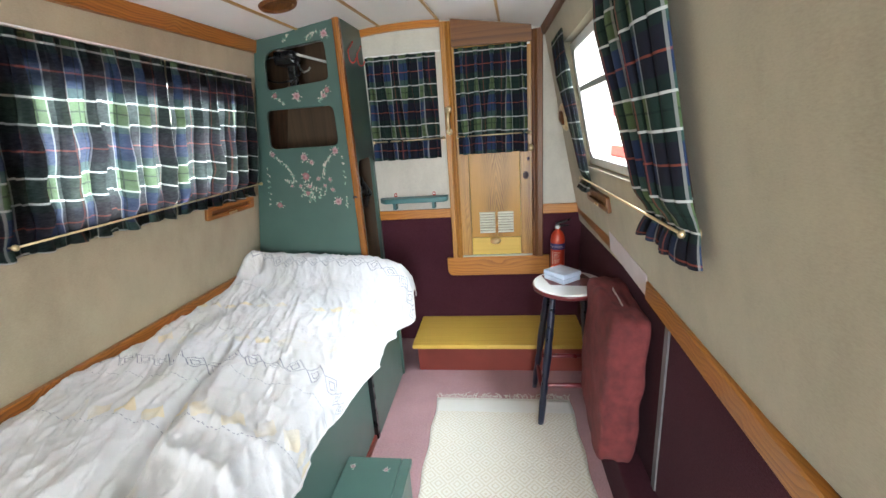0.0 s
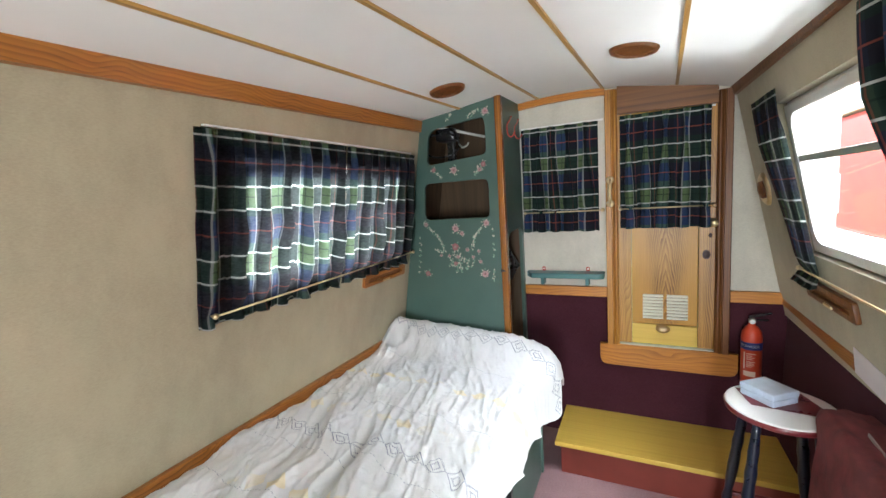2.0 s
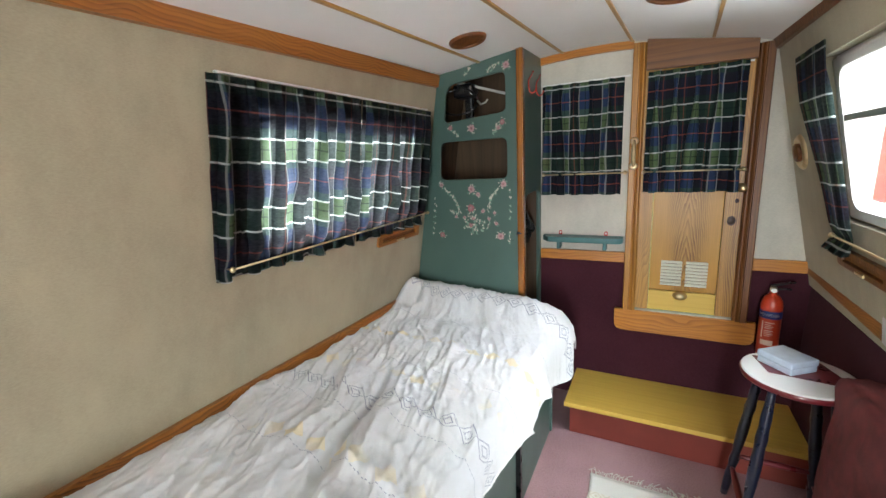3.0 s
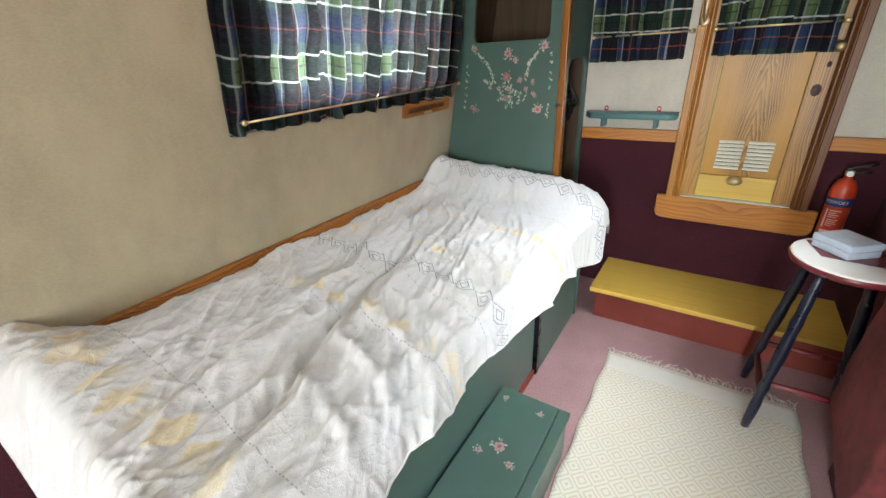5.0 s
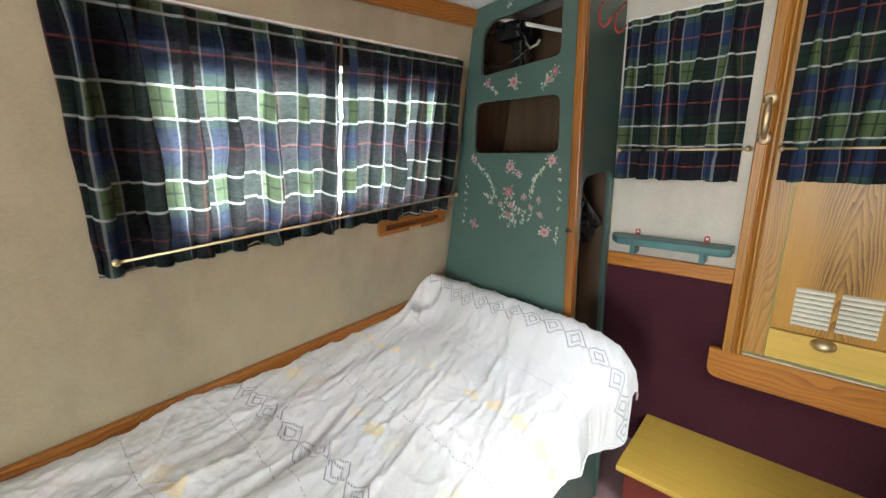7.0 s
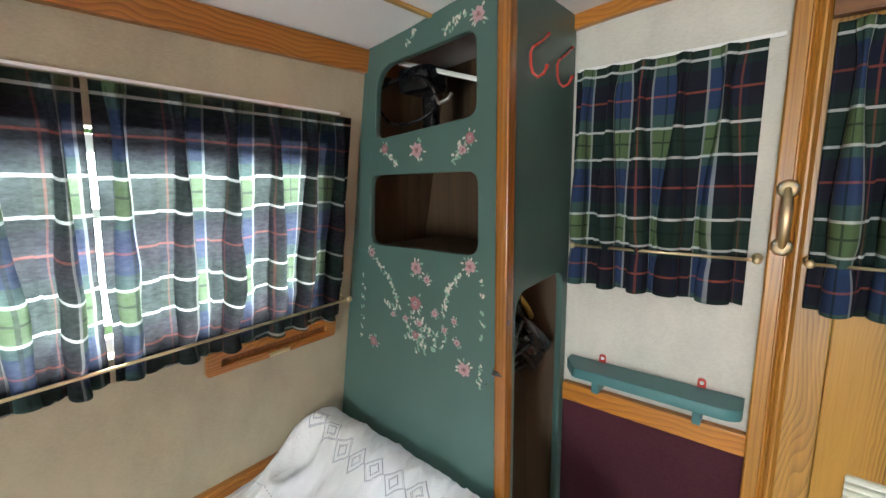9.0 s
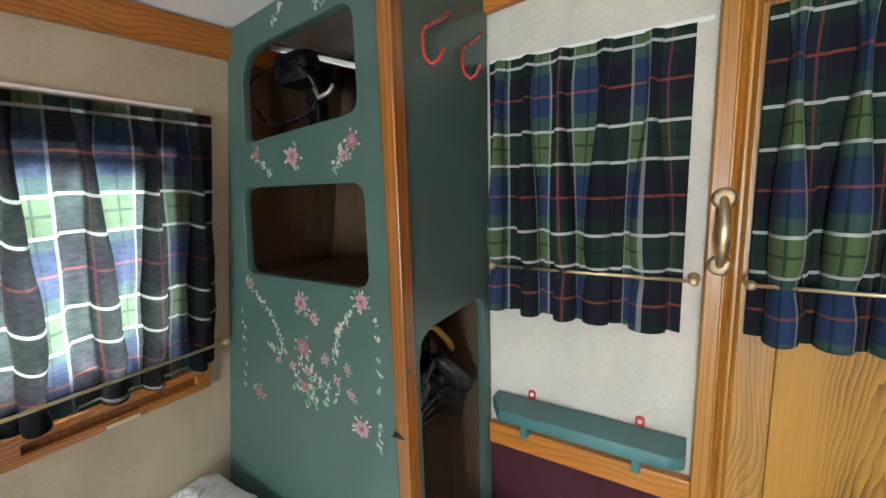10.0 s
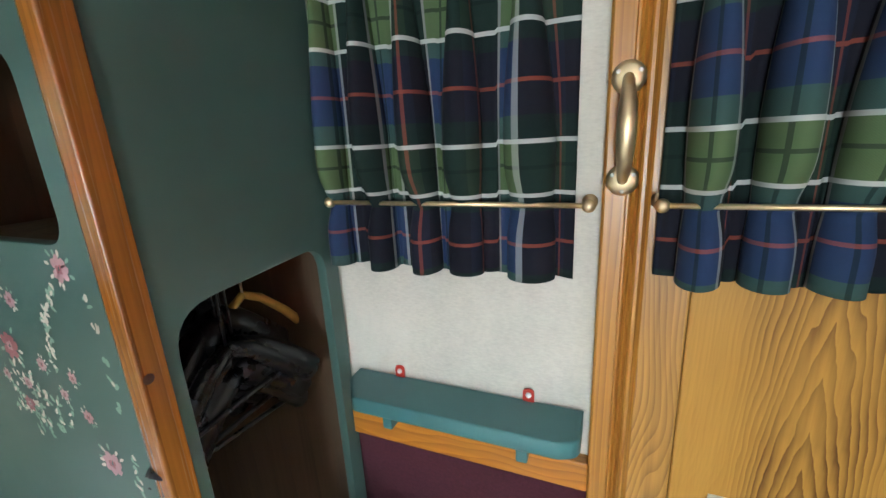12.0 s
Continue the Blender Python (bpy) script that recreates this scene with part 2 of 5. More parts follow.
def bedspread_cloth(name):
    """White cotton with rows of grey drawn-thread diamonds, dotted lines and faint yellow bands (UV in metres)."""
    m, nt, b = nodes_of(name)
    g = G(nt)
    uv = g.put("ShaderNodeTexCoord").outputs["UV"]
    sep = g.put("ShaderNodeSeparateXYZ")
    g.link(uv, sep.inputs[0])
    wob = g.math("MULTIPLY_ADD", g.noise(g.coord(), 2.2, 2), 0.10, -0.05)
    u, v = sep.outputs[0], g.math("ADD", sep.outputs[1], wob)
    cotton = g.noise(g.coord(), 3.5, 5, 0.6)
    col = g.ramp(cotton, [(0.3, (0.63, 0.62, 0.595)), (0.65, (0.705, 0.705, 0.72))])

    def near(x, centre, half):
        return g.math("LESS_THAN", g.math("ABSOLUTE", g.math("SUBTRACT", x, centre)), half)

    dash = g.math("GREATER_THAN", g.math("FRACT", g.math("MULTIPLY", g.math("ADD", u, v), 130.0)), 0.38)
    grey = None
    for v0 in (0.865, 1.70):
        a = g.math("ABSOLUTE", g.math("SUBTRACT", g.math("FRACT", g.math("MULTIPLY", u, 1 / 0.072)), 0.5))
        q = g.math("ABSOLUTE", g.math("MULTIPLY", g.math("SUBTRACT", v, v0), 1 / 0.072))
        d = g.math("ADD", a, q)
        lines = g.math("ADD", near(d, 0.47, 0.05), near(d, 0.22, 0.05))
        lines = g.math("MULTIPLY", g.math("MULTIPLY", lines, dash), g.math("LESS_THAN", q, 0.52))
        grey = lines if grey is None else g.math("ADD", grey, lines)
    dots = g.math("GREATER_THAN", g.math("FRACT", g.math("MULTIPLY", u, 85.0)), 0.45)
    for v0 in (0.17, 0.56, 0.775, 1.10, 1.50):
        grey = g.math("ADD", grey, g.math("MULTIPLY", g.math("MULTIPLY", near(v, v0, 0.0015), dots), 0.7))
    yellow = None
    for v0, h in ((0.09, 0.07), (0.60, 0.05), (1.02, 0.045), (1.30, 0.03)):
        a = g.math("ABSOLUTE", g.math("SUBTRACT", g.math("FRACT", g.math("MULTIPLY", u, 1 / 0.085)), 0.5))
        q = g.math("ABSOLUTE", g.math("MULTIPLY", g.math("SUBTRACT", v, v0), 0.5 / h))
        f = g.math("LESS_THAN", g.math("ADD", a, q), 0.40)
        yellow = f if yellow is None else g.math("ADD", yellow, f)
    patch = g.ramp(g.noise(g.coord(), 6.0, 2), [(0.42, (0, 0, 0)), (0.62, (1, 1, 1))])
    col = g.mix(g.math("MULTIPLY", g.math("MULTIPLY", yellow, patch), 0.65), col, (0.80, 0.66, 0.36))
    col = g.mix(g.math("MINIMUM", g.math("MULTIPLY", grey, 0.85), 0.85), col, (0.20, 0.22, 0.28))
    g.link(col, b.inputs["Base Color"])
    b.inputs["Roughness"].default_value = 0.85
    b.inputs["Sheen Weight"].default_value = 0.1
    crease = g.noise(g.coord("Object", (1.6, 0.7, 1), (0, 0, 0.6)), 17.0, 5, 0.6, 0.8)
    sharp = None
    for sc, ang, size in (((2.4, 0.8, 1), 0.35, 9.0), ((2.6, 0.9, 1), -0.1, 19.0), ((1.5, 1.1, 1), 0.9, 26.0)):
        n = g.noise(g.coord("Object", sc, (0, 0, ang)), size, 2, 0.5, 0.6)
        r = g.math("POWER", g.math("SUBTRACT", 1.0, g.math("ABSOLUTE", g.math("MULTIPLY_ADD", n, 2.0, -1.0))), 9.0)
        sharp = r if sharp is None else g.math("ADD", sharp, g.math("MULTIPLY", r, 0.6))
    relief = g.math("ADD", g.math("MULTIPLY", crease, 0.9), g.math("MULTIPLY", sharp, 0.13))
    g.bump(g.math("ADD", relief, g.math("MULTIPLY", g.noise(g.coord(), 300, 2), 0.10)), 0.55, 0.010, b)
    return m


def rug_weave(name):
    m, nt, b = nodes_of(name)
    g = G(nt)
    sep = g.put("ShaderNodeSeparateXYZ")
    g.link(g.coord(), sep.inputs[0])
    x, y = sep.outputs[0], sep.outputs[1]
    p = 0.075
    a = g.math("ABSOLUTE", g.math("SUBTRACT", g.math("FRACT", g.math("MULTIPLY", x, 1 / p)), 0.5))
    q = g.math("ABSOLUTE", g.math("SUBTRACT", g.math("FRACT", g.math("MULTIPLY", y, 1 / p)), 0.5))
    rings = g.math("FRACT", g.math("MULTIPLY", g.math("ADD", a, q), 4.0))
    rings = g.math("GREATER_THAN", rings, 0.62)
    thread = g.noise(g.coord("Object", (60, 240, 60)), 1.0, 2)
    stain = g.noise(g.coord(), 4.0, 3)
    # a plain bleached border before the fringe
    edge = g.math("GREATER_THAN", y, 0.545)
    rings = g.math("MULTIPLY", rings, g.math("SUBTRACT", 1.0, edge))
    col = g.mix(g.math("MULTIPLY", rings, 0.65), (0.80, 0.770, 0.68), (0.60, 0.51, 0.35))
    col = g.mix(g.math("MULTIPLY", edge, 0.8), col, (0.76, 0.75, 0.71))
    col = g.mix(g.math("MULTIPLY", stain, 0.35), col, (0.58, 0.54, 0.44))
    g.link(col, b.inputs["Base Color"])
    b.inputs["Roughness"].default_value = 0.95
    g.bump(g.math("ADD", thread, g.math("MULTIPLY", rings, -0.8)), 0.6, 0.003, b)
    return m


def glass(name):
    m, nt, b = nodes_of(name)
    b.inputs["Base Color"].default_value = (0.96, 0.98, 0.97, 1)
    b.inputs["Roughness"].default_value = 0.0
    b.inputs["Transmission Weight"].default_value = 1.0
    b.inputs["IOR"].default_value = 1.1
    return m


M_LINING = lining("beige_wall_lining", (0.405, 0.354, 0.238))
# the same beige lining, paler to put the bulkhead's stronger light into the colour
M_LININGLIT = lining("lit_wall_lining", (0.60, 0.565, 0.485))
M_CEIL = plain("white_ceiling_panel", (0.86, 0.85, 0.83), 0.55, vary=0.03, scale=6, bump=0.08)
M_MAROON = carpet("maroon_carpet_lining", (0.062, 0.018, 0.026))
M_FLOOR = carpet("mauve_floor_carpet", (0.42, 0.255, 0.265))
M_PINE_X = wood("varnished_pine_level", (0.55, 0.215, 0.024), (0.22, 0.062, 0.008), 0, lines=90.0, swirl=10.0, stretch=2.6, figure=0.42, streaks=0.25)
M_PINE_Y = wood("varnished_pine_long", (0.42, 0.165, 0.027), (0.13, 0.040, 0.008), 1, lines=120.0, swirl=14.0, stretch=3.4, figure=0.55, streaks=0.30)
M_BATTEN = wood("golden_ceiling_strip", (0.52, 0.30, 0.075), (0.30, 0.14, 0.03), 1, lines=90.0, knots=False, figure=0.25)
M_PINE_Z = wood("varnished_pine_upright", (0.52, 0.235, 0.034), (0.19, 0.064, 0.008), 2, lines=110.0)
M_DOOR = wood("honey_pine_door", (0.54, 0.270, 0.050), (0.15, 0.058, 0.011), 2, 1.0, 0.40, 0.08, lines=110.0, swirl=24.0, stretch=1.2, figure=0.50, streaks=0.34)
M_PANEL = cathedral_pine("figured_pine_panel", (0.53, 0.270, 0.048), (0.11, 0.040, 0.008))
M_KNOT = plain("dark_knot", (0.045, 0.016, 0.006), 0.5, vary=0.4, scale=60)
M_YELLOW_X = wood("yellow_pine_board", (0.70, 0.46, 0.085), (0.52, 0.30, 0.045), 0, 1.0, 0.45, 0.10, False, 40.0, figure=0.15, streaks=0.22)
M_POST = wood("glossy_brown_pine", (0.34, 0.128, 0.018), (0.11, 0.033, 0.006), 2, 1.0, 0.25, 0.5)
# darker than the cream hoods, so the louvres' contrast lies in the colour
M_VENT = plain("pale_green_metal_paint", (0.30, 0.31, 0.22), 0.45, vary=0.1, scale=30)
# right jamb, cornice and vent take this darker brown, their left twins pine
M_DARKWOOD = wood("dark_brown_wood", (0.21, 0.074, 0.013), (0.070, 0.020, 0.004), 2, 1.0, 0.45, 0.08)
M_DARK_X = wood("dark_brown_board", (0.23, 0.085, 0.015), (0.085, 0.026, 0.005), 0, 1.0, 0.45, 0.08, lines=60.0)
M_INNER = wood("brown_plywood", (0.100, 0.056, 0.025), (0.048, 0.026, 0.012), 2, 0.5, 0.6, 0.0, False, 30.0)
M_TEAL = plain("dark_green_paint", (0.062, 0.115, 0.096), 0.40, vary=0.14, scale=5, bump=0.08, coat=0.1)
M_TEALB = plain("blue_green_paint", (0.055, 0.155, 0.155), 0.42, vary=0.12, scale=8, bump=0.08, coat=0.1)
M_REDBOX = plain("red_brown_paint", (0.20, 0.035, 0.022), 0.5, vary=0.2, scale=9, bump=0.2)
M_BRASS = plain("worn_brass", (0.74, 0.60, 0.36), 0.44, 1.0, 0.15, 40, 0.1)
M_STEEL = plain("dull_aluminium", (0.50, 0.50, 0.45), 0.42, 0.8, 0.1, 30, 0.1)
M_STRIP = plain("dull_grey_strip", (0.15, 0.14, 0.145), 0.5, vary=0.2, scale=20)
M_CREAM = plain("cream_enamel", (0.72, 0.69, 0.55), 0.35, vary=0.08, scale=20)
M_WHITE = plain("white_gloss_paint", (0.78, 0.77, 0.74), 0.35, vary=0.04, scale=12, bump=0.08)
M_BLACK = plain("black_plastic", (0.006, 0.006, 0.007), 0.28, vary=0.2, scale=25)
M_NAVYLEG = plain("blue_black_paint", (0.010, 0.013, 0.030), 0.3, vary=0.25, scale=25, coat=0.3)
M_MAROONP = plain("maroon_gloss_paint", (0.16, 0.016, 0.022), 0.3, vary=0.15, scale=15, coat=0.3)
M_EXTRED = plain("red_enamel", (0.52, 0.045, 0.014), 0.32, vary=0.08, scale=12, coat=0.4)
M_BLUE = plain("dark_blue_label", (0.02, 0.03, 0.16), 0.5, vary=0.05)
M_LABEL = plain("cream_print", (0.75, 0.55, 0.45), 0.5, vary=0.05)
# strong colour mottling stands in for the velour's patchy sheen
M_CUSHION = plain("maroon_velour", (0.165, 0.032, 0.032), 0.9, vary=0.55, scale=26, bump=0.5, dist=0.004)
M_TARTAN = tartan("tartan_cotton", 0.0)
M_TARTANL = tartan("tartan_cotton_backlit", 0.5)
M_SPREAD = bedspread_cloth("white_embroidered_cotton")
M_HEM = plain("white_cotton_hem", (0.70, 0.69, 0.67), 0.9, vary=0.06, scale=40)
M_ZIP = plain("pale_zip_tape", (0.42, 0.36, 0.33), 0.6, vary=0.2, scale=80)
M_RUG = rug_weave("cream_woven_cotton")
M_FRINGE = plain("cream_cotton_yarn", (0.66, 0.63, 0.55), 0.95, vary=0.1)
M_GLASS = glass("window_glass")
M_REDHOOK = plain("red_plastic", (0.45, 0.035, 0.02), 0.3, vary=0.1, scale=30, coat=0.3)
M_PINK = plain("pink_paint", (0.48, 0.27, 0.28), 0.5, vary=0.25, scale=90)
M_ROSE = plain("deep_rose_paint", (0.35, 0.13, 0.14), 0.5, vary=0.25, scale=90)
M_PETAL = plain("cream_petal_paint", (0.60, 0.52, 0.44), 0.5, vary=0.2, scale=90)
M_LEAF = plain("pale_green_paint", (0.24, 0.36, 0.27), 0.5, vary=0.25, scale=90)
M_PALEBOARD = plain("pale_trim_board", (0.62, 0.56, 0.57), 0.8, vary=0.12, scale=14)
M_ICE = plain("pale_blue_plastic", (0.52, 0.60, 0.72), 0.2, vary=0.12, scale=30, coat=0.3)

# ---------------------------------------------------------------- mesh helpers
def finish(bm, name, material, parent=None, smooth=False):
    bmesh.ops.recalc_face_normals(bm, faces=bm.faces)
    me = bpy.data.meshes.new(name)
    bm.to_mesh(me)
    bm.free()
    me.materials.append(material)
    if smooth:
        me.polygons.foreach_set("use_smooth", [True] * len(me.polygons))
    ob = new(name, me)
    if parent:
        ob.parent = parent
    return ob


def part(name, bm, material, parent, label="", smooth=False):
    ob = finish(bm, name, material, parent, smooth)
    return tagged(ob, label) if label else ob


def thing(name, place, label, category, group="", kind=""):
    e = new(name)
    e.matrix_world = place if isinstance(place, Matrix) else Matrix.Translation(place)
    e.empty_display_size = 0.05
    return tagged(e, label, category, group, kind)


def box(bm, x0, x1, y0, y1, z0, z1, bevel=0.0, m=None):
    vs = [bm.verts.new((x, y, z)) for x in (x0, x1) for y in (y0, y1) for z in (z0, z1)]
    fs = [bm.faces.new([vs[i] for i in q]) for q in ((0, 1, 3, 2), (4, 6, 7, 5), (0, 4, 5, 1), (2, 3, 7, 6), (0, 2, 6, 4), (1, 5, 7, 3))]
    if bevel:
        es = list({e for f in fs for e in f.edges})
        r = bmesh.ops.bevel(bm, geom=es, offset=bevel, segments=2, affect="EDGES", profile=0.6)
        vs = list({v for f in r["faces"] for v in f.verts} | {v for v in vs if v.is_valid})
    if m is not None:
        bmesh.ops.transform(bm, matrix=m, verts=[v for v in vs if v.is_valid])
    return bm


def boxed(x0, x1, y0, y1, z0, z1, bevel=0.0, m=None):
    return box(bmesh.new(), x0, x1, y0, y1, z0, z1, bevel, m)


def hexa(bm, eight):
    vs = [bm.verts.new(p) for p in eight]
    for q in ((0, 1, 2, 3), (7, 6, 5, 4), (0, 4, 5, 1), (1, 5, 6, 2), (2, 6, 7, 3), (3, 7, 4, 0)):
        bm.faces.new([vs[i] for i in q])


def lathe(profile, n=24, bm=None, m=None):
    """A turned shape round z from (radius, height) pairs."""
    bm = bm or bmesh.new()
    made = []
    rings = []
    for r, z in profile:
        if r < 1e-6:
            rings.append([bm.verts.new((0, 0, z))])
        else:
            rings.append([bm.verts.new((r * math.cos(2 * math.pi * i / n), r * math.sin(2 * math.pi * i / n), z)) for i in range(n)])
        made += rings[-1]
    for a, b in zip(rings, rings[1:]):
        for i in range(n):
            j = (i + 1) % n
            if len(a) == 1 and len(b) > 1:
                bm.faces.new((a[0], b[i], b[j]))
            elif len(b) == 1 and len(a) > 1:
                bm.faces.new((a[i], a[j], b[0]))
            elif len(a) > 1:
                bm.faces.new((a[i], a[j], b[j], b[i]))
    if m is not None:
        bmesh.ops.transform(bm, matrix=m, verts=made)
    return bm


def tube(path, radius, n=8, bm=None, closed=False):
    bm = bm or bmesh.new()
    pts = [Vector(p) for p in path]
    rings = []
    side = None
    for i, p in enumerate(pts):
        d = (pts[(i + 1) % len(pts)] - pts[i - 1]) if closed else (pts[min(i + 1, len(pts) - 1)] - pts[max(i - 1, 0)])
        d.normalize()
        if side is None:
            side = d.orthogonal().normalized()
        side = (side - d * side.dot(d)).normalized()
        up = d.cross(side)
        r = radius(i / (len(pts) - 1)) if callable(radius) else radius
        rings.append([bm.verts.new(p + r * (math.cos(2 * math.pi * k / n) * side + math.sin(2 * math.pi * k / n) * up)) for k in range(n)])
    pairs = list(zip(rings, rings[1:])) + ([(rings[-1], rings[0])] if closed else [])
    for a, b in pairs:
        for k in range(n):
            bm.faces.new((a[k], a[(k + 1) % n], b[(k + 1) % n], b[k]))
    if not closed:
        bm.faces.new(rings[0])
        bm.faces.new(rings[-1])
    return bm


def rounded(points, radii, n=6):
    """A closed outline with rounded corners."""
    out = []
    k = len(points)
    for i, p in enumerate(points):
        p = Vector(p)
        r = radii[i] if isinstance(radii, (list, tuple)) else radii
        a, b = Vector(points[i - 1]) - p, Vector(points[(i + 1) % k]) - p
        if r <= 0:
            out.append(p)
            continue
        s, e = p + a.normalized() * r, p + b.normalized() * r
        for j in range(n + 1):
            t = j / n
            out.append(s * (1 - t) ** 2 + p * 2 * t * (1 - t) + e * t * t)
    return out


def plate(outer, holes, thick, bevel=0.0):
    """A flat plate with holes in the local xy plane, as a bmesh, z from 0 to thick."""
    cu = bpy.data.curves.new("outline", "CURVE")
    cu.dimensions, cu.fill_mode = "2D", "BOTH"
    cu.extrude, cu.bevel_depth, cu.bevel_resolution = thick / 2 - bevel, bevel, 1
    for loop in (outer, *holes):
        sp = cu.splines.new("POLY")
        sp.points.add(len(loop) - 1)
        for q, p in zip(sp.points, loop):
            q.co = (p[0], p[1], 0, 1)
        sp.use_cyclic_u = True
    ob = bpy.data.objects.new("outline", cu)
    scene.collection.objects.link(ob)
    dg = bpy.context.evaluated_depsgraph_get()
    me = ob.evaluated_get(dg).to_mesh()
    bm = bmesh.new()
    bm.from_mesh(me)
    ob.evaluated_get(dg).to_mesh_clear()
    bpy.data.objects.remove(ob)
    bpy.data.curves.remove(cu)
    bmesh.ops.translate(bm, vec=(0, 0, thick / 2), verts=bm.verts)
    return bm


def moved(bm, m):
    bmesh.ops.transform(bm, matrix=m, verts=bm.verts)
    return bm


def axes(origin, ex, ey):
    """A matrix that takes local x and y to ex and ey."""
    ex, ey = Vector(ex).normalized(), Vector(ey).normalized()
    ez = ex.cross(ey).normalized()
    m = Matrix((ex, ey, ez)).transposed().to_4x4()
    m.translation = Vector(origin)
    return m


# ---------------------------------------------------------------- the cabin's shape
XC = 1.05                       # the boat's centre line
YB = 3.12                       # bow bulkhead
YR = -1.0                       # rear partition


def wall_l(z):
    return 0.188 + (z - 1.035) * 0.183


def wall_r(z):
    return 1.92 - (z - 0.905) * 0.2


def roof(x, y):
    d = XC - x
    return 1.905 - 0.19 * d * d + 0.47 * max(0.0, d - 0.49) ** 2 + 0.042 * (y - 2.9)


def side_wall(name, f, out, windows, z0, material, label):
    """A leaning side wall, 0.05 thick, with openings cut right through."""
    bm = bmesh.new()

    def cell(y0, y1, a, b):
        o = 0.05 * out
        hexa(bm, [(f(a), y0, a), (f(a), y1, a), (f(b), y1, b), (f(b), y0, b), (f(a) + o, y0, a), (f(a) + o, y1, a), (f(b) + o, y1, b), (f(b) + o, y0, b)])

    top = 1.90
    y = YR
    for w0, w1, a, b in windows:
        cell(y, w0, z0, top)
        cell(w0, w1, z0, a)
        cell(w0, w1, b, top)
        y = w1
    cell(y, YB + 0.04, z0, top)
    return tagged(finish(bm, name, material), label, "wall", kind="structure")


LWIN = (1.70, 2.66, 1.14, 1.58)
RWIN = (1.72, 2.66, 1.155, 1.665)
side_wall("wall_left", wall_l, -1, [LWIN], 0.60, M_LINING, "beige fabric-lined cabin side with faint stains")
side_wall("wall_right", wall_r, 1, [RWIN], 0.80, M_LINING, "beige fabric-lined cabin side beside the window")

# lower sides
tagged(finish(boxed(0.06, 0.11, YR, YB + 0.04, -0.02, 0.62), "wall_left_lower", M_MAROON), "maroon carpet-lined lower cabin side", "wall", kind="structure")
tagged(finish(boxed(1.95, 2.0, YR, YB + 0.04, -0.02, 0.82), "wall_right_lower", M_MAROON), "dark maroon carpet-lined lower cabin side", "wall", kind="structure")
tagged(finish(boxed(0.0, 2.1, YR - 0.05, YB + 0.3, -0.05, 0.0), "floor", M_FLOOR), "mauve short-pile carpet on the cabin floor", "floor", kind="structure")

# ceiling: cambered white panels
bm = bmesh.new()
nx, ny = 28, 12
grid = [[None] * (ny + 1) for _ in range(nx + 1)]
for i in range(nx + 1):
    for j in range(ny + 1):
        x, y = 0.26 + 1.58 * i / nx, YR + (YB + 0.04 - YR) * j / ny
        grid[i][j] = (bm.verts.new((x, y, roof(x, y))), bm.verts.new((x, y, roof(x, y) + 0.03)))
for i in range(nx):
    for j in range(ny):
        for s in (0, 1):
            bm.faces.new([grid[a][b][s] for a, b in ((i, j), (i + 1, j), (i + 1, j + 1), (i, j + 1))])
tagged(finish(bm, "ceiling", M_CEIL, smooth=True), "white cambered ceiling panels", "ceiling", kind="structure")


for x, y1, slant in ((0.558, 2.775, 0.0), (0.877, YB, 0.028), (1.193, YB, 0.048), (1.512, YB, 0.052)):
    bm = bmesh.new()
    xa, xb = x - slant * (y1 - YR), x
    hexa(bm, [(xa - 0.006, YR, roof(xa, YR) - 0.006), (xa + 0.006, YR, roof(xa, YR) - 0.006), (xb + 0.006, y1, roof(xb, y1) - 0.006), (xb - 0.006, y1, roof(xb, y1) - 0.006),
              (xa - 0.006, YR, roof(xa, YR) + 0.004), (xa + 0.006, YR, roof(xa, YR) + 0.004), (xb + 0.006, y1, roof(xb, y1) + 0.004), (xb - 0.006, y1, roof(xb, y1) + 0.004)])
    tagged(finish(bm, "trim_ceiling_batten", M_BATTEN), "narrow golden wooden ceiling strip", "trim", kind="structure")

# side trims under the ceiling and along the gunwales
bm = bmesh.new()
hexa(bm, [(wall_l(1.70) - 0.01, YR, 1.645), (wall_l(1.70) + 0.018, YR, 1.645), (wall_l(1.75) + 0.018, YR, 1.70), (wall_l(1.75) - 0.01, YR, 1.70),
          (wall_l(1.77) - 0.01, YB, 1.779), (wall_l(1.77) + 0.018, YB, 1.779), (wall_l(1.83) + 0.018, YB, 1.833), (wall_l(1.83) - 0.01, YB, 1.833)])
tagged(finish(bm, "trim_left_cornice", M_PINE_Y), "knotty varnished pine cornice board", "trim", kind="structure")
bm = bmesh.new()
hexa(bm, [(wall_r(1.74) + 0.01, YR, 1.715), (wall_r(1.74) - 0.016, YR, 1.715), (wall_r(1.79) - 0.016, YR, 1.775), (wall_r(1.79) + 0.01, YR, 1.775),
          (wall_r(1.79) + 0.01, YB, 1.79), (wall_r(1.79) - 0.016, YB, 1.79), (wall_r(1.83) - 0.016, YB, 1.835), (wall_r(1.83) + 0.01, YB, 1.835)])
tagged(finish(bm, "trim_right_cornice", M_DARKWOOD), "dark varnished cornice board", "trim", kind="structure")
bm = bmesh.new()
box(bm, wall_l(0.68) - 0.02, wall_l(0.68) + 0.022, YR, 2.775, 0.645, 0.703, 0.004)
tagged(finish(bm, "trim_left_rail", M_PINE_Y), "varnished pine rail along the cabin side", "trim", kind="structure")


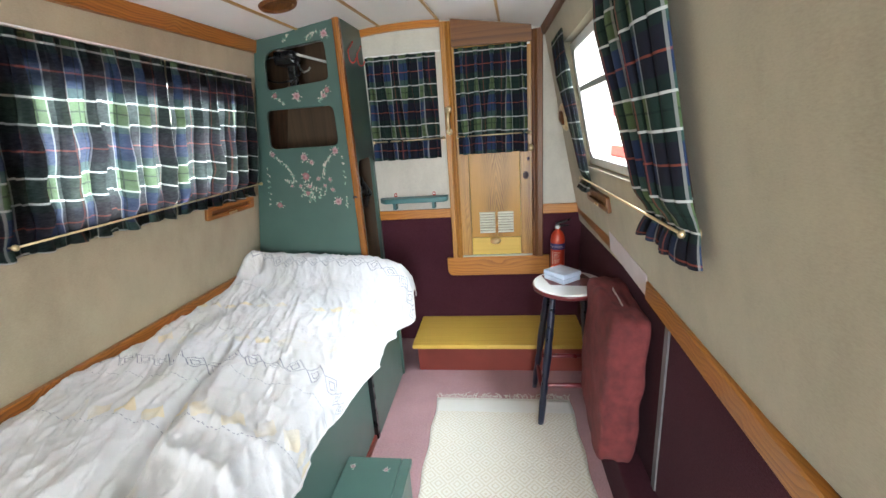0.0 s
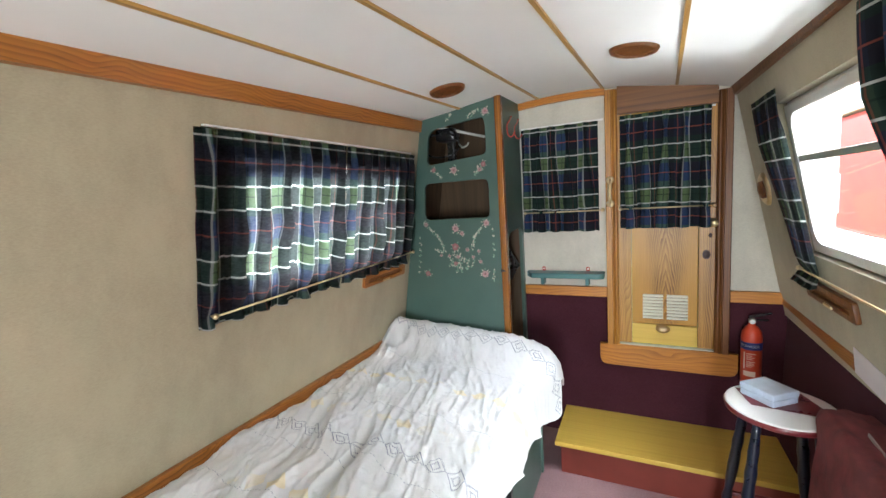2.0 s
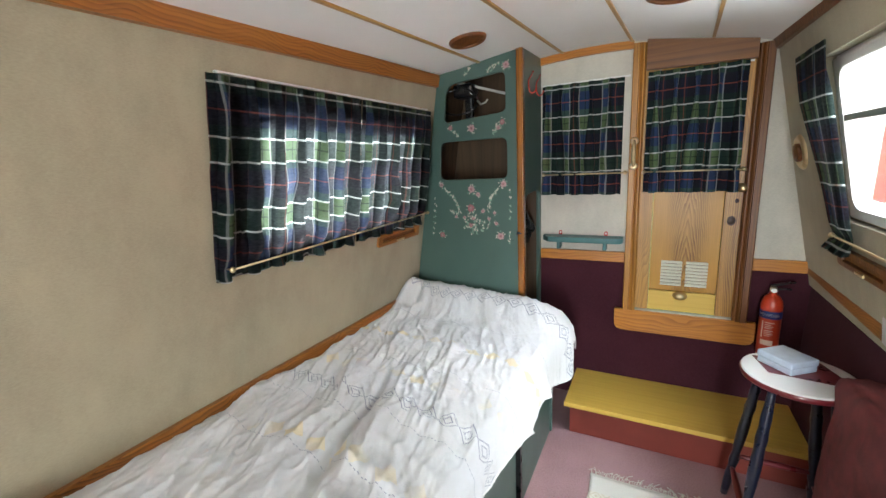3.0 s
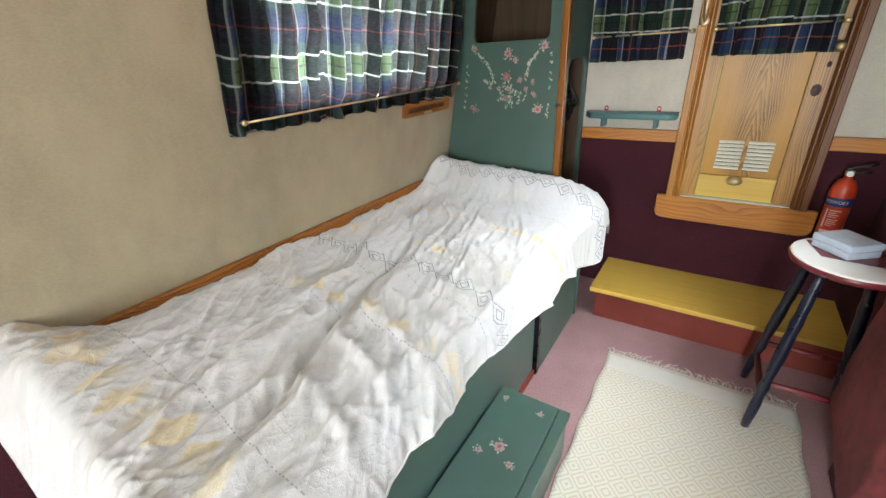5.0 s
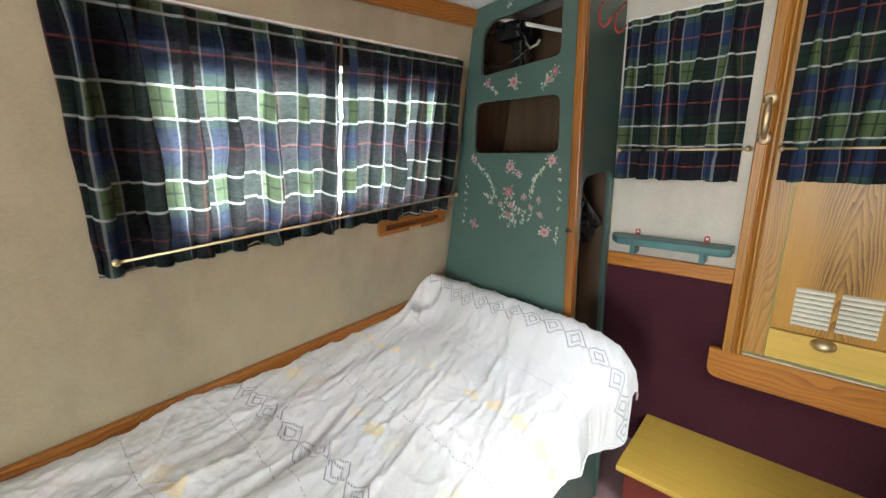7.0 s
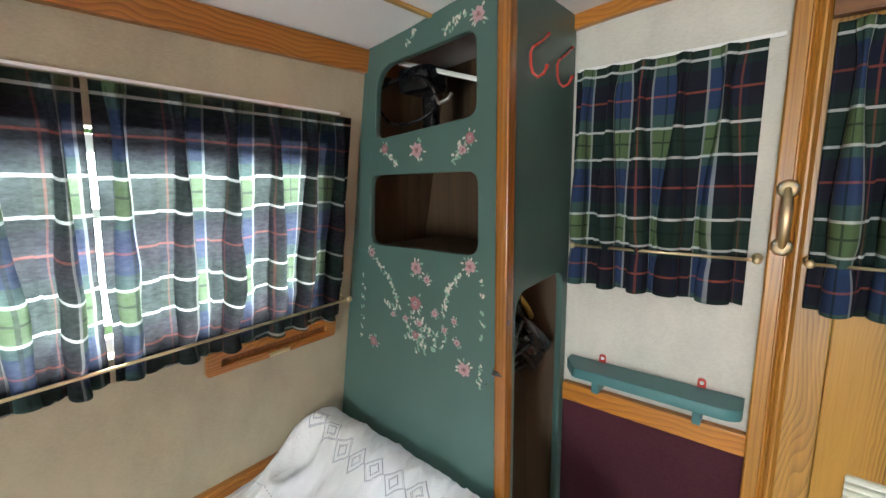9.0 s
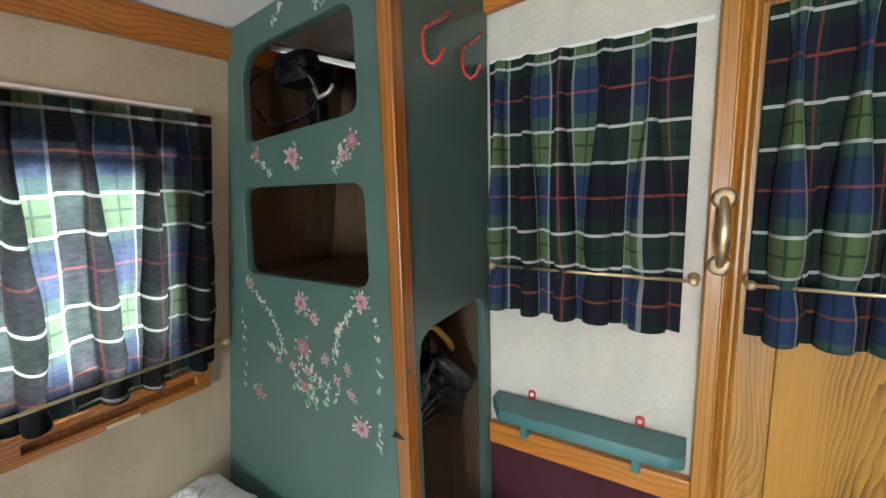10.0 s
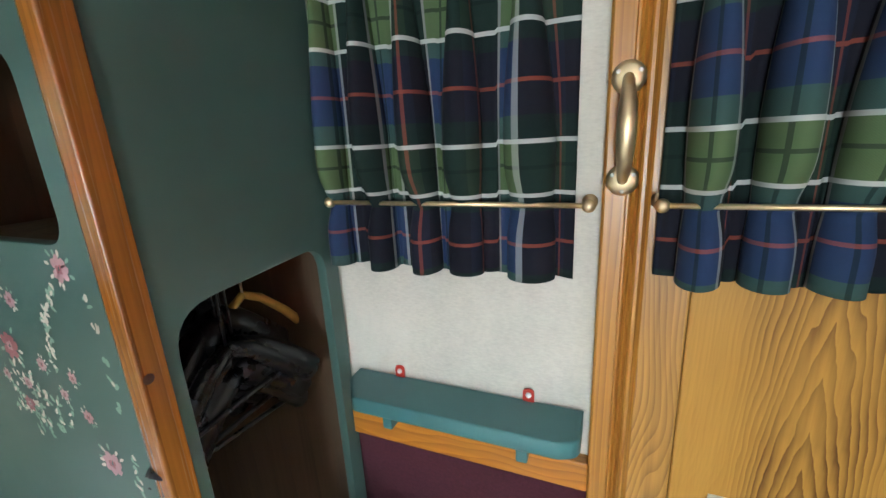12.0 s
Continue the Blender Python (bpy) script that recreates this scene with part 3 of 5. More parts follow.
def sloped_rail(name, y0, z0, y1, z1, h, material, label):
    bm = bmesh.new()
    xa, xb = 1.975, 1.925
    hexa(bm, [(xa, y0, z0 - h), (xb, y0, z0 - h), (xb, y1, z1 - h), (xa, y1, z1 - h), (xa, y0, z0), (xb, y0, z0), (xb, y1, z1), (xa, y1, z1)])
    bmesh.ops.bevel(bm, geom=list(bm.edges), offset=0.004, segments=1, affect="EDGES")
    return tagged(finish(bm, name, material), label, "trim", kind="structure")


sloped_rail("trim_right_rail_far", 2.42, 0.885, YB, 0.908, 0.055, M_PINE_Y, "varnished pine dado rail")
sloped_rail("trim_right_rail_near", YR, 0.60, 2.01, 0.848, 0.062, M_PINE_Y, "varnished pine dado rail falling slightly aft")
# a pale plate between the far and the near rail
bm = bmesh.new()
hexa(bm, [(1.97, 2.012, 0.79), (1.932, 2.012, 0.79), (1.926, 2.418, 0.83), (1.97, 2.418, 0.83), (1.97, 2.012, 0.865), (1.925, 2.012, 0.865), (1.918, 2.418, 0.908), (1.97, 2.418, 0.908)])
tagged(finish(bm, "trim_right_patch", M_PALEBOARD), "pale board in place of the rail", "trim", kind="structure")
tagged(finish(boxed(1.943, 1.949, 1.86, 1.885, 0.15, 0.79), "trim_right_cover_strip", M_STRIP), "grey metal joint strip on the maroon lining", "trim", kind="structure")
tagged(finish(boxed(1.86, 1.95, YR, 2.30, 0.0, 0.178, 0.008), "trim_right_ledge", M_MAROON), "dark maroon carpeted ledge at the cabin side", "trim", kind="structure")

# unseen rear partition behind the walker, with a doorway added for the fill light
bm = bmesh.new()
box(bm, 0.0, 1.3, YR - 0.05, YR, 0, 2.0)
box(bm, 1.9, 2.1, YR - 0.05, YR, 0, 2.0)
box(bm, 1.3, 1.9, YR - 0.05, YR, 1.78, 2.0)
tagged(finish(bm, "wall_rear", M_LINING), "plain beige partition with an added doorway", "wall", kind="structure")

# bow bulkhead with the doorway
bm = bmesh.new()
box(bm, 0.0, 1.25, YB, YB + 0.04, 0.86, 2.0)
box(bm, 1.68, 2.1, YB, YB + 0.04, 0.86, 2.0)
box(bm, 1.25, 1.68, YB, YB + 0.04, 1.79, 2.0)
tagged(finish(bm, "wall_bow", M_LININGLIT), "fabric-lined bulkhead around the cabin door, coloured paler for the light on it", "wall", kind="structure")
bm = bmesh.new()


def leaning(bm, x0, x1, a, b):
    def ya(z):
        return 3.112 + (0.86 - z) * 0.10
    hexa(bm, [(x0, ya(a), a), (x1, ya(a), a), (x1, ya(b), b), (x0, ya(b), b), (x0, ya(a) + 0.05, a), (x1, ya(a) + 0.05, a), (x1, ya(b) + 0.05, b), (x0, ya(b) + 0.05, b)])


leaning(bm, 0.05, 1.25, -0.01, 0.86)
leaning(bm, 1.68, 2.0, -0.01, 0.86)
leaning(bm, 1.25, 1.68, -0.01, 0.56)
tagged(finish(bm, "wall_bow_lower", M_MAROON), "maroon carpet-lined lower bulkhead", "wall", kind="structure")
for x0, x1 in ((0.768, 1.199), (1.732, 1.93)):
    tagged(finish(boxed(x0, x1, 3.098, YB, 0.852, 0.905, 0.003), "trim_bow_rail", M_PINE_X), "varnished pine dado rail on the bulkhead", "trim", kind="structure")
bm = bmesh.new()
for i in range(8):
    xa, xb = 0.74 + 0.46 * i / 8, 0.74 + 0.46 * (i + 1) / 8
    za, zb = roof(xa, YB), roof(xb, YB)
    hexa(bm, [(xa, 3.10, za - 0.035), (xb, 3.10, zb - 0.035), (xb, YB, zb - 0.035), (xa, YB, za - 0.035), (xa, 3.10, za), (xb, 3.10, zb), (xb, YB, zb), (xa, YB, za)])
tagged(finish(bm, "trim_bow_cornice", M_PINE_X), "varnished pine cornice over the bulkhead", "trim", kind="structure")

# ---------------------------------------------------------------- door in the bulkhead
door = thing("door_1", (1.465, 3.13, 0.58), "closed honey pine cabin door with louvre vent", "door", kind="structure")


def dpart(name, x0, x1, y0, y1, z0, z1, mat, label="", bevel=0.003):
    o = Vector((1.465, 3.13, 0.58))
    return part(name, boxed(x0 - o.x, x1 - o.x, y0 - o.y, y1 - o.y, z0 - o.z, z1 - o.z, bevel), mat, door, label)


dpart("stile", 1.252, 1.315, 3.135, 3.165, 0.60, 1.785, M_DOOR)
dpart("stile", 1.609, 1.678, 3.135, 3.165, 0.60, 1.785, M_DOOR)
dpart("panel", 1.3165, 1.6075, 3.141, 3.165, 0.712, 1.785, M_PANEL, "grained pine panel")
dpart("bottom_panel", 1.3165, 1.6075, 3.132, 3.165, 0.606, 0.71, M_YELLOW_X, "yellow pine flap")
for kx, kz, kr in ((1.640, 1.073, 0.017), (1.655, 1.165, 0.008)):
    bm = lathe([(0.0, 0.0012), (kr * 0.55, 0.0012), (kr * 0.6, 0.0006), (kr, 0.0005)], 18)
    part("knot", moved(bm, Matrix.Translation((kx - 1.465, 0.005, kz - 0.58)) @ pose(0, 0, 0, 90) @ Matrix.Diagonal((1.0, 1.35, 1, 1))), M_KNOT, door, "dark knot in the pine", True)
vent = part("vent", plate(rounded([(1.351, 0.727), (1.582, 0.727), (1.582, 0.878), (1.351, 0.878)], 0.004), [], 0.002), M_VENT, door, "pale metal louvre vent")
vent.data.transform(Matrix.Translation((-1.465, 0, -0.58)) @ Matrix(((1, 0, 0, 0), (0, 0, -1, 0.0145), (0, 1, 0, 0), (0, 0, 0, 1))))
# two columns of pressed hoods, each with a black bar below for its slot's shade
for col in (0, 1):
    x0 = 1.366 + col * 0.108 - 1.465
    for k in range(8):
        z = 0.741 + k * 0.0162 - 0.58
        bm = bmesh.new()
        prof = [(0.0125, 0.0125), (0.0085, 0.0118), (0.0040, 0.0092), (0.0012, 0.0052), (0.0, 0.0010), (0.0016, 0.0008), (0.0125, 0.0060)]
        ends = [[bm.verts.new((x + (0.0025 if q > 0.006 else 0) * sg, q, z + h)) for q, h in prof] for x, sg in ((x0, 1), (x0 + 0.093, -1))]
        for i in range(len(prof)):
            bm.faces.new((ends[0][i], ends[0][(i + 1) % len(prof)], ends[1][(i + 1) % len(prof)], ends[1][i]))
        bm.faces.new(ends[0])
        bm.faces.new(ends[1])
        part("louvre", bm, M_CREAM, vent)
        part("slot", boxed(x0 + 0.003, x0 + 0.090, 0.0105, 0.0122, z - 0.0030, z + 0.0008), M_BLACK, vent)
# cup pull and knob
bm = lathe([(0.0, 0.03), (0.012, 0.029), (0.022, 0.022), (0.028, 0.008), (0.029, 0.0)], 20)
part("cup_pull", moved(bm, Matrix.Translation((-0.008, 0.0, 0.112)) @ pose(0, 0, 0, 90, 0, 0) @ Matrix.Diagonal((1.15, 0.72, 1, 1))), M_BRASS, door, "brass cup pull", True)
bm = lathe([(0.0, 0.045), (0.012, 0.043), (0.0175, 0.034), (0.015, 0.022), (0.008, 0.014), (0.009, 0.004), (0.021, 0.003), (0.021, 0.0)], 20)
part("door_knob", moved(bm, Matrix.Translation((0.200, 0.004, 0.646)) @ Matrix.Diagonal((1, 1.25, 1, 1)) @ pose(0, 0, 0, 90, 0, 0)), M_BRASS, door, "round brass knob", True)

frame_thing = thing("door_frame", (1.465, 3.11, 0.58), "varnished pine door frame with reeded jambs and wide sill", "door frame", kind="structure")


def fpart(name, bm, mat, label=""):
    return part(name, moved(bm, Matrix.Translation((-1.465, -3.11, -0.58))), mat, frame_thing, label)


def reeded(x0, x1, z0, z1, mirror=False):
    """A jamb with rounded reeds, drawn as a cross-section and run upright."""
    w = x1 - x0
    prof = [(0, 0), (0, 0.022), (0.06, 0.026), (0.46, 0.026), (0.50, 0.019), (0.54, 0.019), (0.60, 0.024), (0.66, 0.019), (0.72, 0.024), (0.79, 0.018), (0.86, 0.018), (0.93, 0.012), (1.0, 0.008), (1.0, 0)]
    if mirror:
        prof = [(1 - a, b) for a, b in prof]
    bm = bmesh.new()
    rows = [[bm.verts.new((x0 + a * w, YB - b, z)) for a, b in prof] for z in (z0, z1)]
    n = len(prof)
    for i in range(n):
        bm.faces.new((rows[0][i], rows[0][(i + 1) % n], rows[1][(i + 1) % n], rows[1][i]))
    bm.faces.new(rows[0])
    bm.faces.new(rows[1])
    return bm


fpart("jamb", reeded(1.199, 1.256, 0.597, 1.895), M_PINE_Z)
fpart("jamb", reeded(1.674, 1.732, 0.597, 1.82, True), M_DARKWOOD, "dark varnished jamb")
bm = bmesh.new()
hexa(bm, [(1.256, 3.098, 1.772), (1.674, 3.098, 1.765), (1.674, YB, 1.765), (1.256, YB, 1.772), (1.256, 3.098, roof(1.256, YB)), (1.674, 3.098, roof(1.674, YB)), (1.674, YB, roof(1.674, YB)), (1.256, YB, roof(1.256, YB))])
fpart("head", bm, M_DARK_X)
bm = plate(rounded([(1.163, 0.596), (1.163, 0.487), (1.767, 0.487), (1.767, 0.596)], [0.003, 0.04, 0.04, 0.003]), [], 0.024, 0.003)
fpart("sill_board", moved(bm, Matrix(((1, 0, 0, 0), (0, 0, -1, 3.124), (0, 1, 0, 0), (0, 0, 0, 1)))), M_PINE_X, "knotty pine board with rounded lower corners")
fpart("threshold", boxed(1.258, 1.674, 3.112, 3.136, 0.597, 0.604), M_STEEL, "pale metal threshold strip")

# brass grab handle on the jamb
hz0, hz1, hx = 1.340, 1.457, 1.221
grab = thing("grab_handle", (hx, 3.094, 1.40), "worn brass bow handle screwed to the jamb", "handle")
for z in (hz0, hz1):
    bm = lathe([(0.0, 0.008), (0.013, 0.007), (0.019, 0.003), (0.019, 0.0)], 20)
    plate_ob = part("rose", moved(bm, Matrix.Translation((0, 0, z - 1.40)) @ pose(0, 0, 0, 90)), M_BRASS, grab, "", True)
    for a in (30, 150, 270):
        bm = lathe([(0.0, 0.0018), (0.0025, 0.0012), (0.003, 0.0)], 8)
        part("screw", moved(bm, Matrix.Translation((0.0135 * math.cos(radians(a)), -0.006, z - 1.40 + 0.0135 * math.sin(radians(a)))) @ pose(0, 0, 0, 90)), M_STEEL, plate_ob)
bow = [(0, -0.004 - 0.040 * math.sin(math.pi * t) ** 0.6, hz0 - 1.40 + (hz1 - hz0) * t) for t in [i / 16 for i in range(17)]]
part("grip", tube(bow, lambda t: 0.0062 + 0.0045 * math.sin(math.pi * t), 12), M_BRASS, grab, "", True)


# ---------------------------------------------------------------- curtains
def curtain(name, m, width, height, pleats, amp, material, label, rod, fullness=1.6, flare=0.02, seed=1, shape=None, over=0.2, rounding=0.7, woven=False):
    """A gathered curtain in the local xy plane (x along the rail, y down from the top), folds towards +z.
    The cloth turns back on itself in the folds by the share given in over."""
    rng = random.Random(seed)
    off = [rng.uniform(-0.5, 0.5) for _ in range(pleats + 3)]
    drift = [rng.uniform(-0.35, 0.35) for _ in range(pleats + 3)]
    nu, nv = pleats * 22, 48
    bm = bmesh.new()
    uvl = bm.loops.layers.uv.new("UVMap")

    def pick(table, s):
        k = max(0, min(pleats, int(s)))
        w = max(0.0, min(1.0, s - k))
        w = w * w * (3 - 2 * w)
        return table[k] * (1 - w) + table[k + 1] * w

    rows = []
    for j in range(nv + 1):
        v = j / nv
        row = []
        for i in range(nu + 1):
            u = i / nu
            ph = u * pleats + 0.30 * math.sin(u * 9 + seed) + 0.12 * math.sin(u * 21 + seed * 2.1)
            k = pick(off, ph)
            ang = 2 * math.pi * (ph + pick(drift, ph) * v * 0.6)
            wave = abs(math.sin(ang / 2)) ** rounding
            open_ = 0.35 + 0.65 * min(1, v / 0.25)
            near_rod = math.exp(-((v - rod) / 0.05) ** 2)
            pin = max(0, 1 - abs(v - 0.12) / 0.12)
            z = amp * (1 + k) * open_ * wave + amp * 0.35 * pin * (1 - wave) ** 2
            z *= 1 - (0.5 if woven else 0.72) * near_rod
            if v > rod:
                z *= 0.7
            x = u * width - over * (1 + 0.8 * k) * open_ * (width / pleats) * math.sin(ang + 0.7 * k) * (1 - 0.25 * near_rod)
            x = min(width + 0.008, max(-0.008, x))
            if v > rod:
                z += flare * ((v - rod) / max(0.01, 1 - rod)) * (0.4 + 0.7 * wave)
            y = v * height
            if shape:
                x, y = shape(x / width, v, x, y)
            row.append((bm.verts.new(m @ Vector((x, y, 0.006 + max(0.0, z)))), u * width * fullness, v * height + 0.006 * wave * v))
        rows.append(row)
    if woven:
        # cloth length measured round the folds at mid height, so that the weave runs true
        run = [0.0]
        for p, q in zip(rows[nv // 2], rows[nv // 2][1:]):
            run.append(run[-1] + (q[0].co - p[0].co).length)
        rows = [[(c[0], d, c[2]) for c, d in zip(row, run)] for row in rows]
    for j in range(nv):
        for i in range(nu):
            q = (rows[j][i], rows[j][i + 1], rows[j + 1][i + 1], rows[j + 1][i])
            f = bm.faces.new([c[0] for c in q])
            f.smooth = True
            for lp, c in zip(f.loops, q):
                lp[uvl].uv = (c[1], c[2])
    me = bpy.data.meshes.new(name)
    bm.to_mesh(me)
    bm.free()
    me.materials.append(material)
    ob = new(name, me)
    sol = ob.modifiers.new("cloth", "SOLIDIFY")
    sol.thickness, sol.offset = 0.0012, 0
    return tagged(ob, label, "curtain", "tartan curtains")


def pleated(name, m, width, height, at, material, label, rod, seed=1, depth=0.030, cloth=0.085, crumple=0.0, uoff=0.0, spread=0.30):
    """A pinch-pleated curtain in the local xy plane (x along the rail, y down), folds towards +z.
    Each pleat is pinched a little below the rail and opens into a rounded fold that the rod presses flat."""
    rng = random.Random(seed)
    edges = [0.0] + [(a + b) / 2 for a, b in zip(at, at[1:])] + [1.0]
    cells = []
    for k, p in enumerate(at):
        cells.append((edges[k] * width, p * width, edges[k + 1] * width, rng.uniform(-0.016, 0.016), rng.uniform(0.75, 1.25), rng.uniform(-0.010, 0.010)))
    nv, nf, nt_ = 56, 6, 18
    bm = bmesh.new()
    uvl = bm.loops.layers.uv.new("UVMap")

    def ease(a, b, t):
        k = min(1.0, max(0.0, (t - a) / (b - a)))
        return k * k * (3 - 2 * k)

    rows = []
    for j in range(nv + 1):
        v = j / nv
        near_rod = math.exp(-((v - rod) / 0.055) ** 2)
        low = ease(0.16, 0.66, v)
        row = []
        run = uoff
        for c0, p, c1, lean_, size, sag in cells:
            half = 0.5 * (c1 - c0)
            a = (0.013 + (0.006 - 0.013) * ease(0.0, 0.14, v)) * (1 - low) + low * spread * 2 * half * 0.9
            amp = (0.017 + 0.015 * ease(0.0, 0.14, v)) * (1 - low) + low * depth * size
            amp *= 1 - 0.45 * near_rod
            if v > rod:
                amp *= 0.75
            pc = p + lean_ * ease(0.1, 1.0, v)
            b = 0.55 * a * (1 - 0.4 * near_rod)
            for i in range(nf):
                w = i / nf
                row.append((c0 + (pc - a - c0) * w, 0.004 * math.sin(math.pi * w) * low, run + w * (p - c0), sag, v))
            run += p - c0
            for i in range(nt_):
                t = -1 + 2 * i / nt_
                z = amp * (0.5 + 0.5 * math.cos(math.pi * t)) ** 0.85
                z *= 1 - 0.45 * (1 - ease(0.08, 0.2, v)) * (0.5 - 0.5 * math.cos(3 * math.pi * t))
                row.append((pc + a * t + b * math.sin(math.pi * t), z, run + (t + 1) / 2 * cloth * size, sag, v))
            run += cloth * size
            for i in range(nf + (c1 >= width - 1e-6)):
                w = i / nf
                row.append((pc + a + (c1 - pc - a) * w, 0.004 * math.sin(math.pi * w) * low, run + w * (c1 - p), sag, v))
            run += c1 - p
        out = []
        for x, z, u, sag, v in row:
            if crumple:
                k = min(1, v * 1.8) * (1 - 0.8 * near_rod)
                z += crumple * k * noise.noise((u * 11, v * 5, seed)) + 0.6 * crumple * v * v * (1 - near_rod) * noise.noise((u * 30, v * 13, seed + 3))
                x += 0.3 * crumple * k * noise.noise((u * 9 + 9, v * 5, seed))
                sag += 0.9 * crumple * noise.noise((u * 7, 2.0, seed + 9))
            y = v * height + 0.006 * noise.noise((u * 14, 0.3, seed)) * v ** 4
            out.append((bm.verts.new(m @ Vector((x, y, 0.006 + max(0.0, z)))), u, v * height + sag * v))
        rows.append(out)
    for j in range(nv):
        for i in range(len(rows[0]) - 1):
            q = (rows[j][i], rows[j][i + 1], rows[j + 1][i + 1], rows[j + 1][i])
            f = bm.faces.new([c[0] for c in q])
            f.smooth = True
            for lp, c in zip(f.loops, q):
                lp[uvl].uv = (c[1], c[2])
    me = bpy.data.meshes.new(name)
    bm.to_mesh(me)
    bm.free()
    me.materials.append(material)
    ob = new(name, me)
    sol = ob.modifiers.new("cloth", "SOLIDIFY")
    sol.thickness, sol.offset = 0.0012, 0
    return tagged(ob, label, "curtain", "tartan curtains")


def rod_thing(name, a, b, wall_dir, label):
    """A thin brass curtain rod on two ball-ended brackets."""
    a, b, w = Vector(a), Vector(b), Vector(wall_dir)
    t = thing(name, a, label, "curtain rod", "brass curtain rods")
    part("rod", tube([(0, 0, 0), b - a], 0.0035, 10), M_BRASS, t, "", True)
    for p in (Vector((0, 0, 0)), b - a):
        br = part("bracket", tube([p, p + w * 0.9], 0.003, 8), M_BRASS, t)
        bm = bmesh.new()
        bmesh.ops.create_uvsphere(bm, u_segments=14, v_segments=10, radius=0.0088, matrix=Matrix.Translation(p))
        part("finial", bm, M_BRASS, br, "", True)
        z = w.normalized()
        bm = lathe([(0.0, 0.004), (0.009, 0.003), (0.0105, 0.0)], 16)
        part("rosette", moved(bm, Matrix.Translation(p + w) @ (-z).to_track_quat("Z", "Y").to_matrix().to_4x4()), M_BRASS, br, "", True)
    return t


# bulkhead curtains
pleated("curtain", axes((1.166, YB - 0.004, 1.757), (-1, 0, 0), (0, 0, -1)), 0.392, 0.553, (0.165, 0.38, 0.59, 0.765, 0.93), M_TARTAN,
        "dark tartan cotton curtain on the bulkhead", 0.81, seed=3, depth=0.048, uoff=0.03)
rod_thing("curtain_rod", (0.787, 3.085, 1.309), (1.184, 3.085, 1.309), (0, 0.033, 0), "thin brass rod holding the bulkhead curtain")
pleated("curtain", axes((1.652, 3.132, 1.765), (-1, 0, 0), (0, 0, -1)), 0.386, 0.555, (0.08, 0.27, 0.48, 0.70, 0.90), M_TARTAN,
        "dark tartan cotton curtain over the door window", 0.822, seed=8, depth=0.062, cloth=0.120, uoff=0.11)
rod_thing("curtain_rod", (1.267, 3.092, 1.309), (1.664, 3.092, 1.309), (0, 0.042, 0), "thin brass rod holding the door curtain")

for x0, x1, y in ((0.775, 1.192, YB + 0.001), (1.268, 1.668, 3.139)):
    tagged(finish(boxed(x0, x1, y - 0.006, y + 0.004, 1.757, 1.766, 0.001), "curtain_track", M_WHITE), "thin white curtain track above the curtain", "curtain track", "curtain tracks")

# left window curtain, lit from behind
lean = Vector((0.183, 0, 1)).normalized()
for y1, w, pl, sd, off in ((2.737, 0.537, (0.07, 0.22, 0.40, 0.58, 0.76, 0.94), 5, 0.02), (2.190, 0.618, (0.06, 0.20, 0.35, 0.50, 0.64, 0.79, 0.94), 6, 0.13)):
    pleated("curtain", axes((wall_l(1.652) + 0.004, y1, 1.652), (0, -1, 0), -lean), w, 0.567, pl, M_TARTANL,
            "crumpled tartan curtain lit from behind by the window", 0.924, seed=sd, crumple=0.016, uoff=off, depth=0.044, spread=0.20)
rod_thing("curtain_rod", (wall_l(1.13) + 0.047, 1.60, 1.128), (wall_l(1.14) + 0.047, 2.745, 1.146), (-0.045, 0, 0), "long thin brass rod across the curtain")
tagged(finish(boxed(wall_l(1.655), wall_l(1.655) + 0.012, 1.60, 2.70, 1.655, 1.660), "curtain_track", M_WHITE), "thin white curtain track above the window", "curtain track", "curtain tracks")

# right window curtains, drawn aside and gathered by the rod
rlean = Vector((-0.2, 0, 1)).normalized()


def gather(y_top, y_low):
    def f(u, v, x, y):
        k = min(1.0, v / 0.88)
        k = k * k * (3 - 2 * k)
        c = (1 - k) * y_top[0] + k * y_low[0]
        w = (1 - k) * (y_top[1] - y_top[0]) + k * (y_low[1] - y_low[0])
        if v > 0.88:
            w *= 1 + 0.35 * (v - 0.88) / 0.12
        return c + u * w, y
    return f


curtain("curtain", axes((wall_r(1.70) - 0.012, 0, 1.70), (0, 1, 0), -rlean), 0.32, 0.65, 5, 0.020, M_TARTANL,
        "tartan curtain drawn to the window's far edge", 0.934, seed=11, shape=gather((2.53, 2.83), (2.50, 2.64)), fullness=1.7)
curtain("curtain", axes((wall_r(1.74) - 0.012, 0, 1.74), (0, 1, 0), -rlean), 0.40, 0.71, 7, 0.040, M_TARTAN,
        "tartan curtain drawn aside and gathered at its foot", 0.88, seed=14, shape=gather((1.57, 1.95), (1.56, 1.80)), fullness=2.0, flare=0.0, over=0.20, rounding=1.0, woven=True)
rod_thing("curtain_rod", (wall_r(1.11) - 0.040, 1.60, 1.105), (wall_r(1.11) - 0.034, 2.63, 1.105), (0.034, 0, 0), "thin brass rod below the side window")

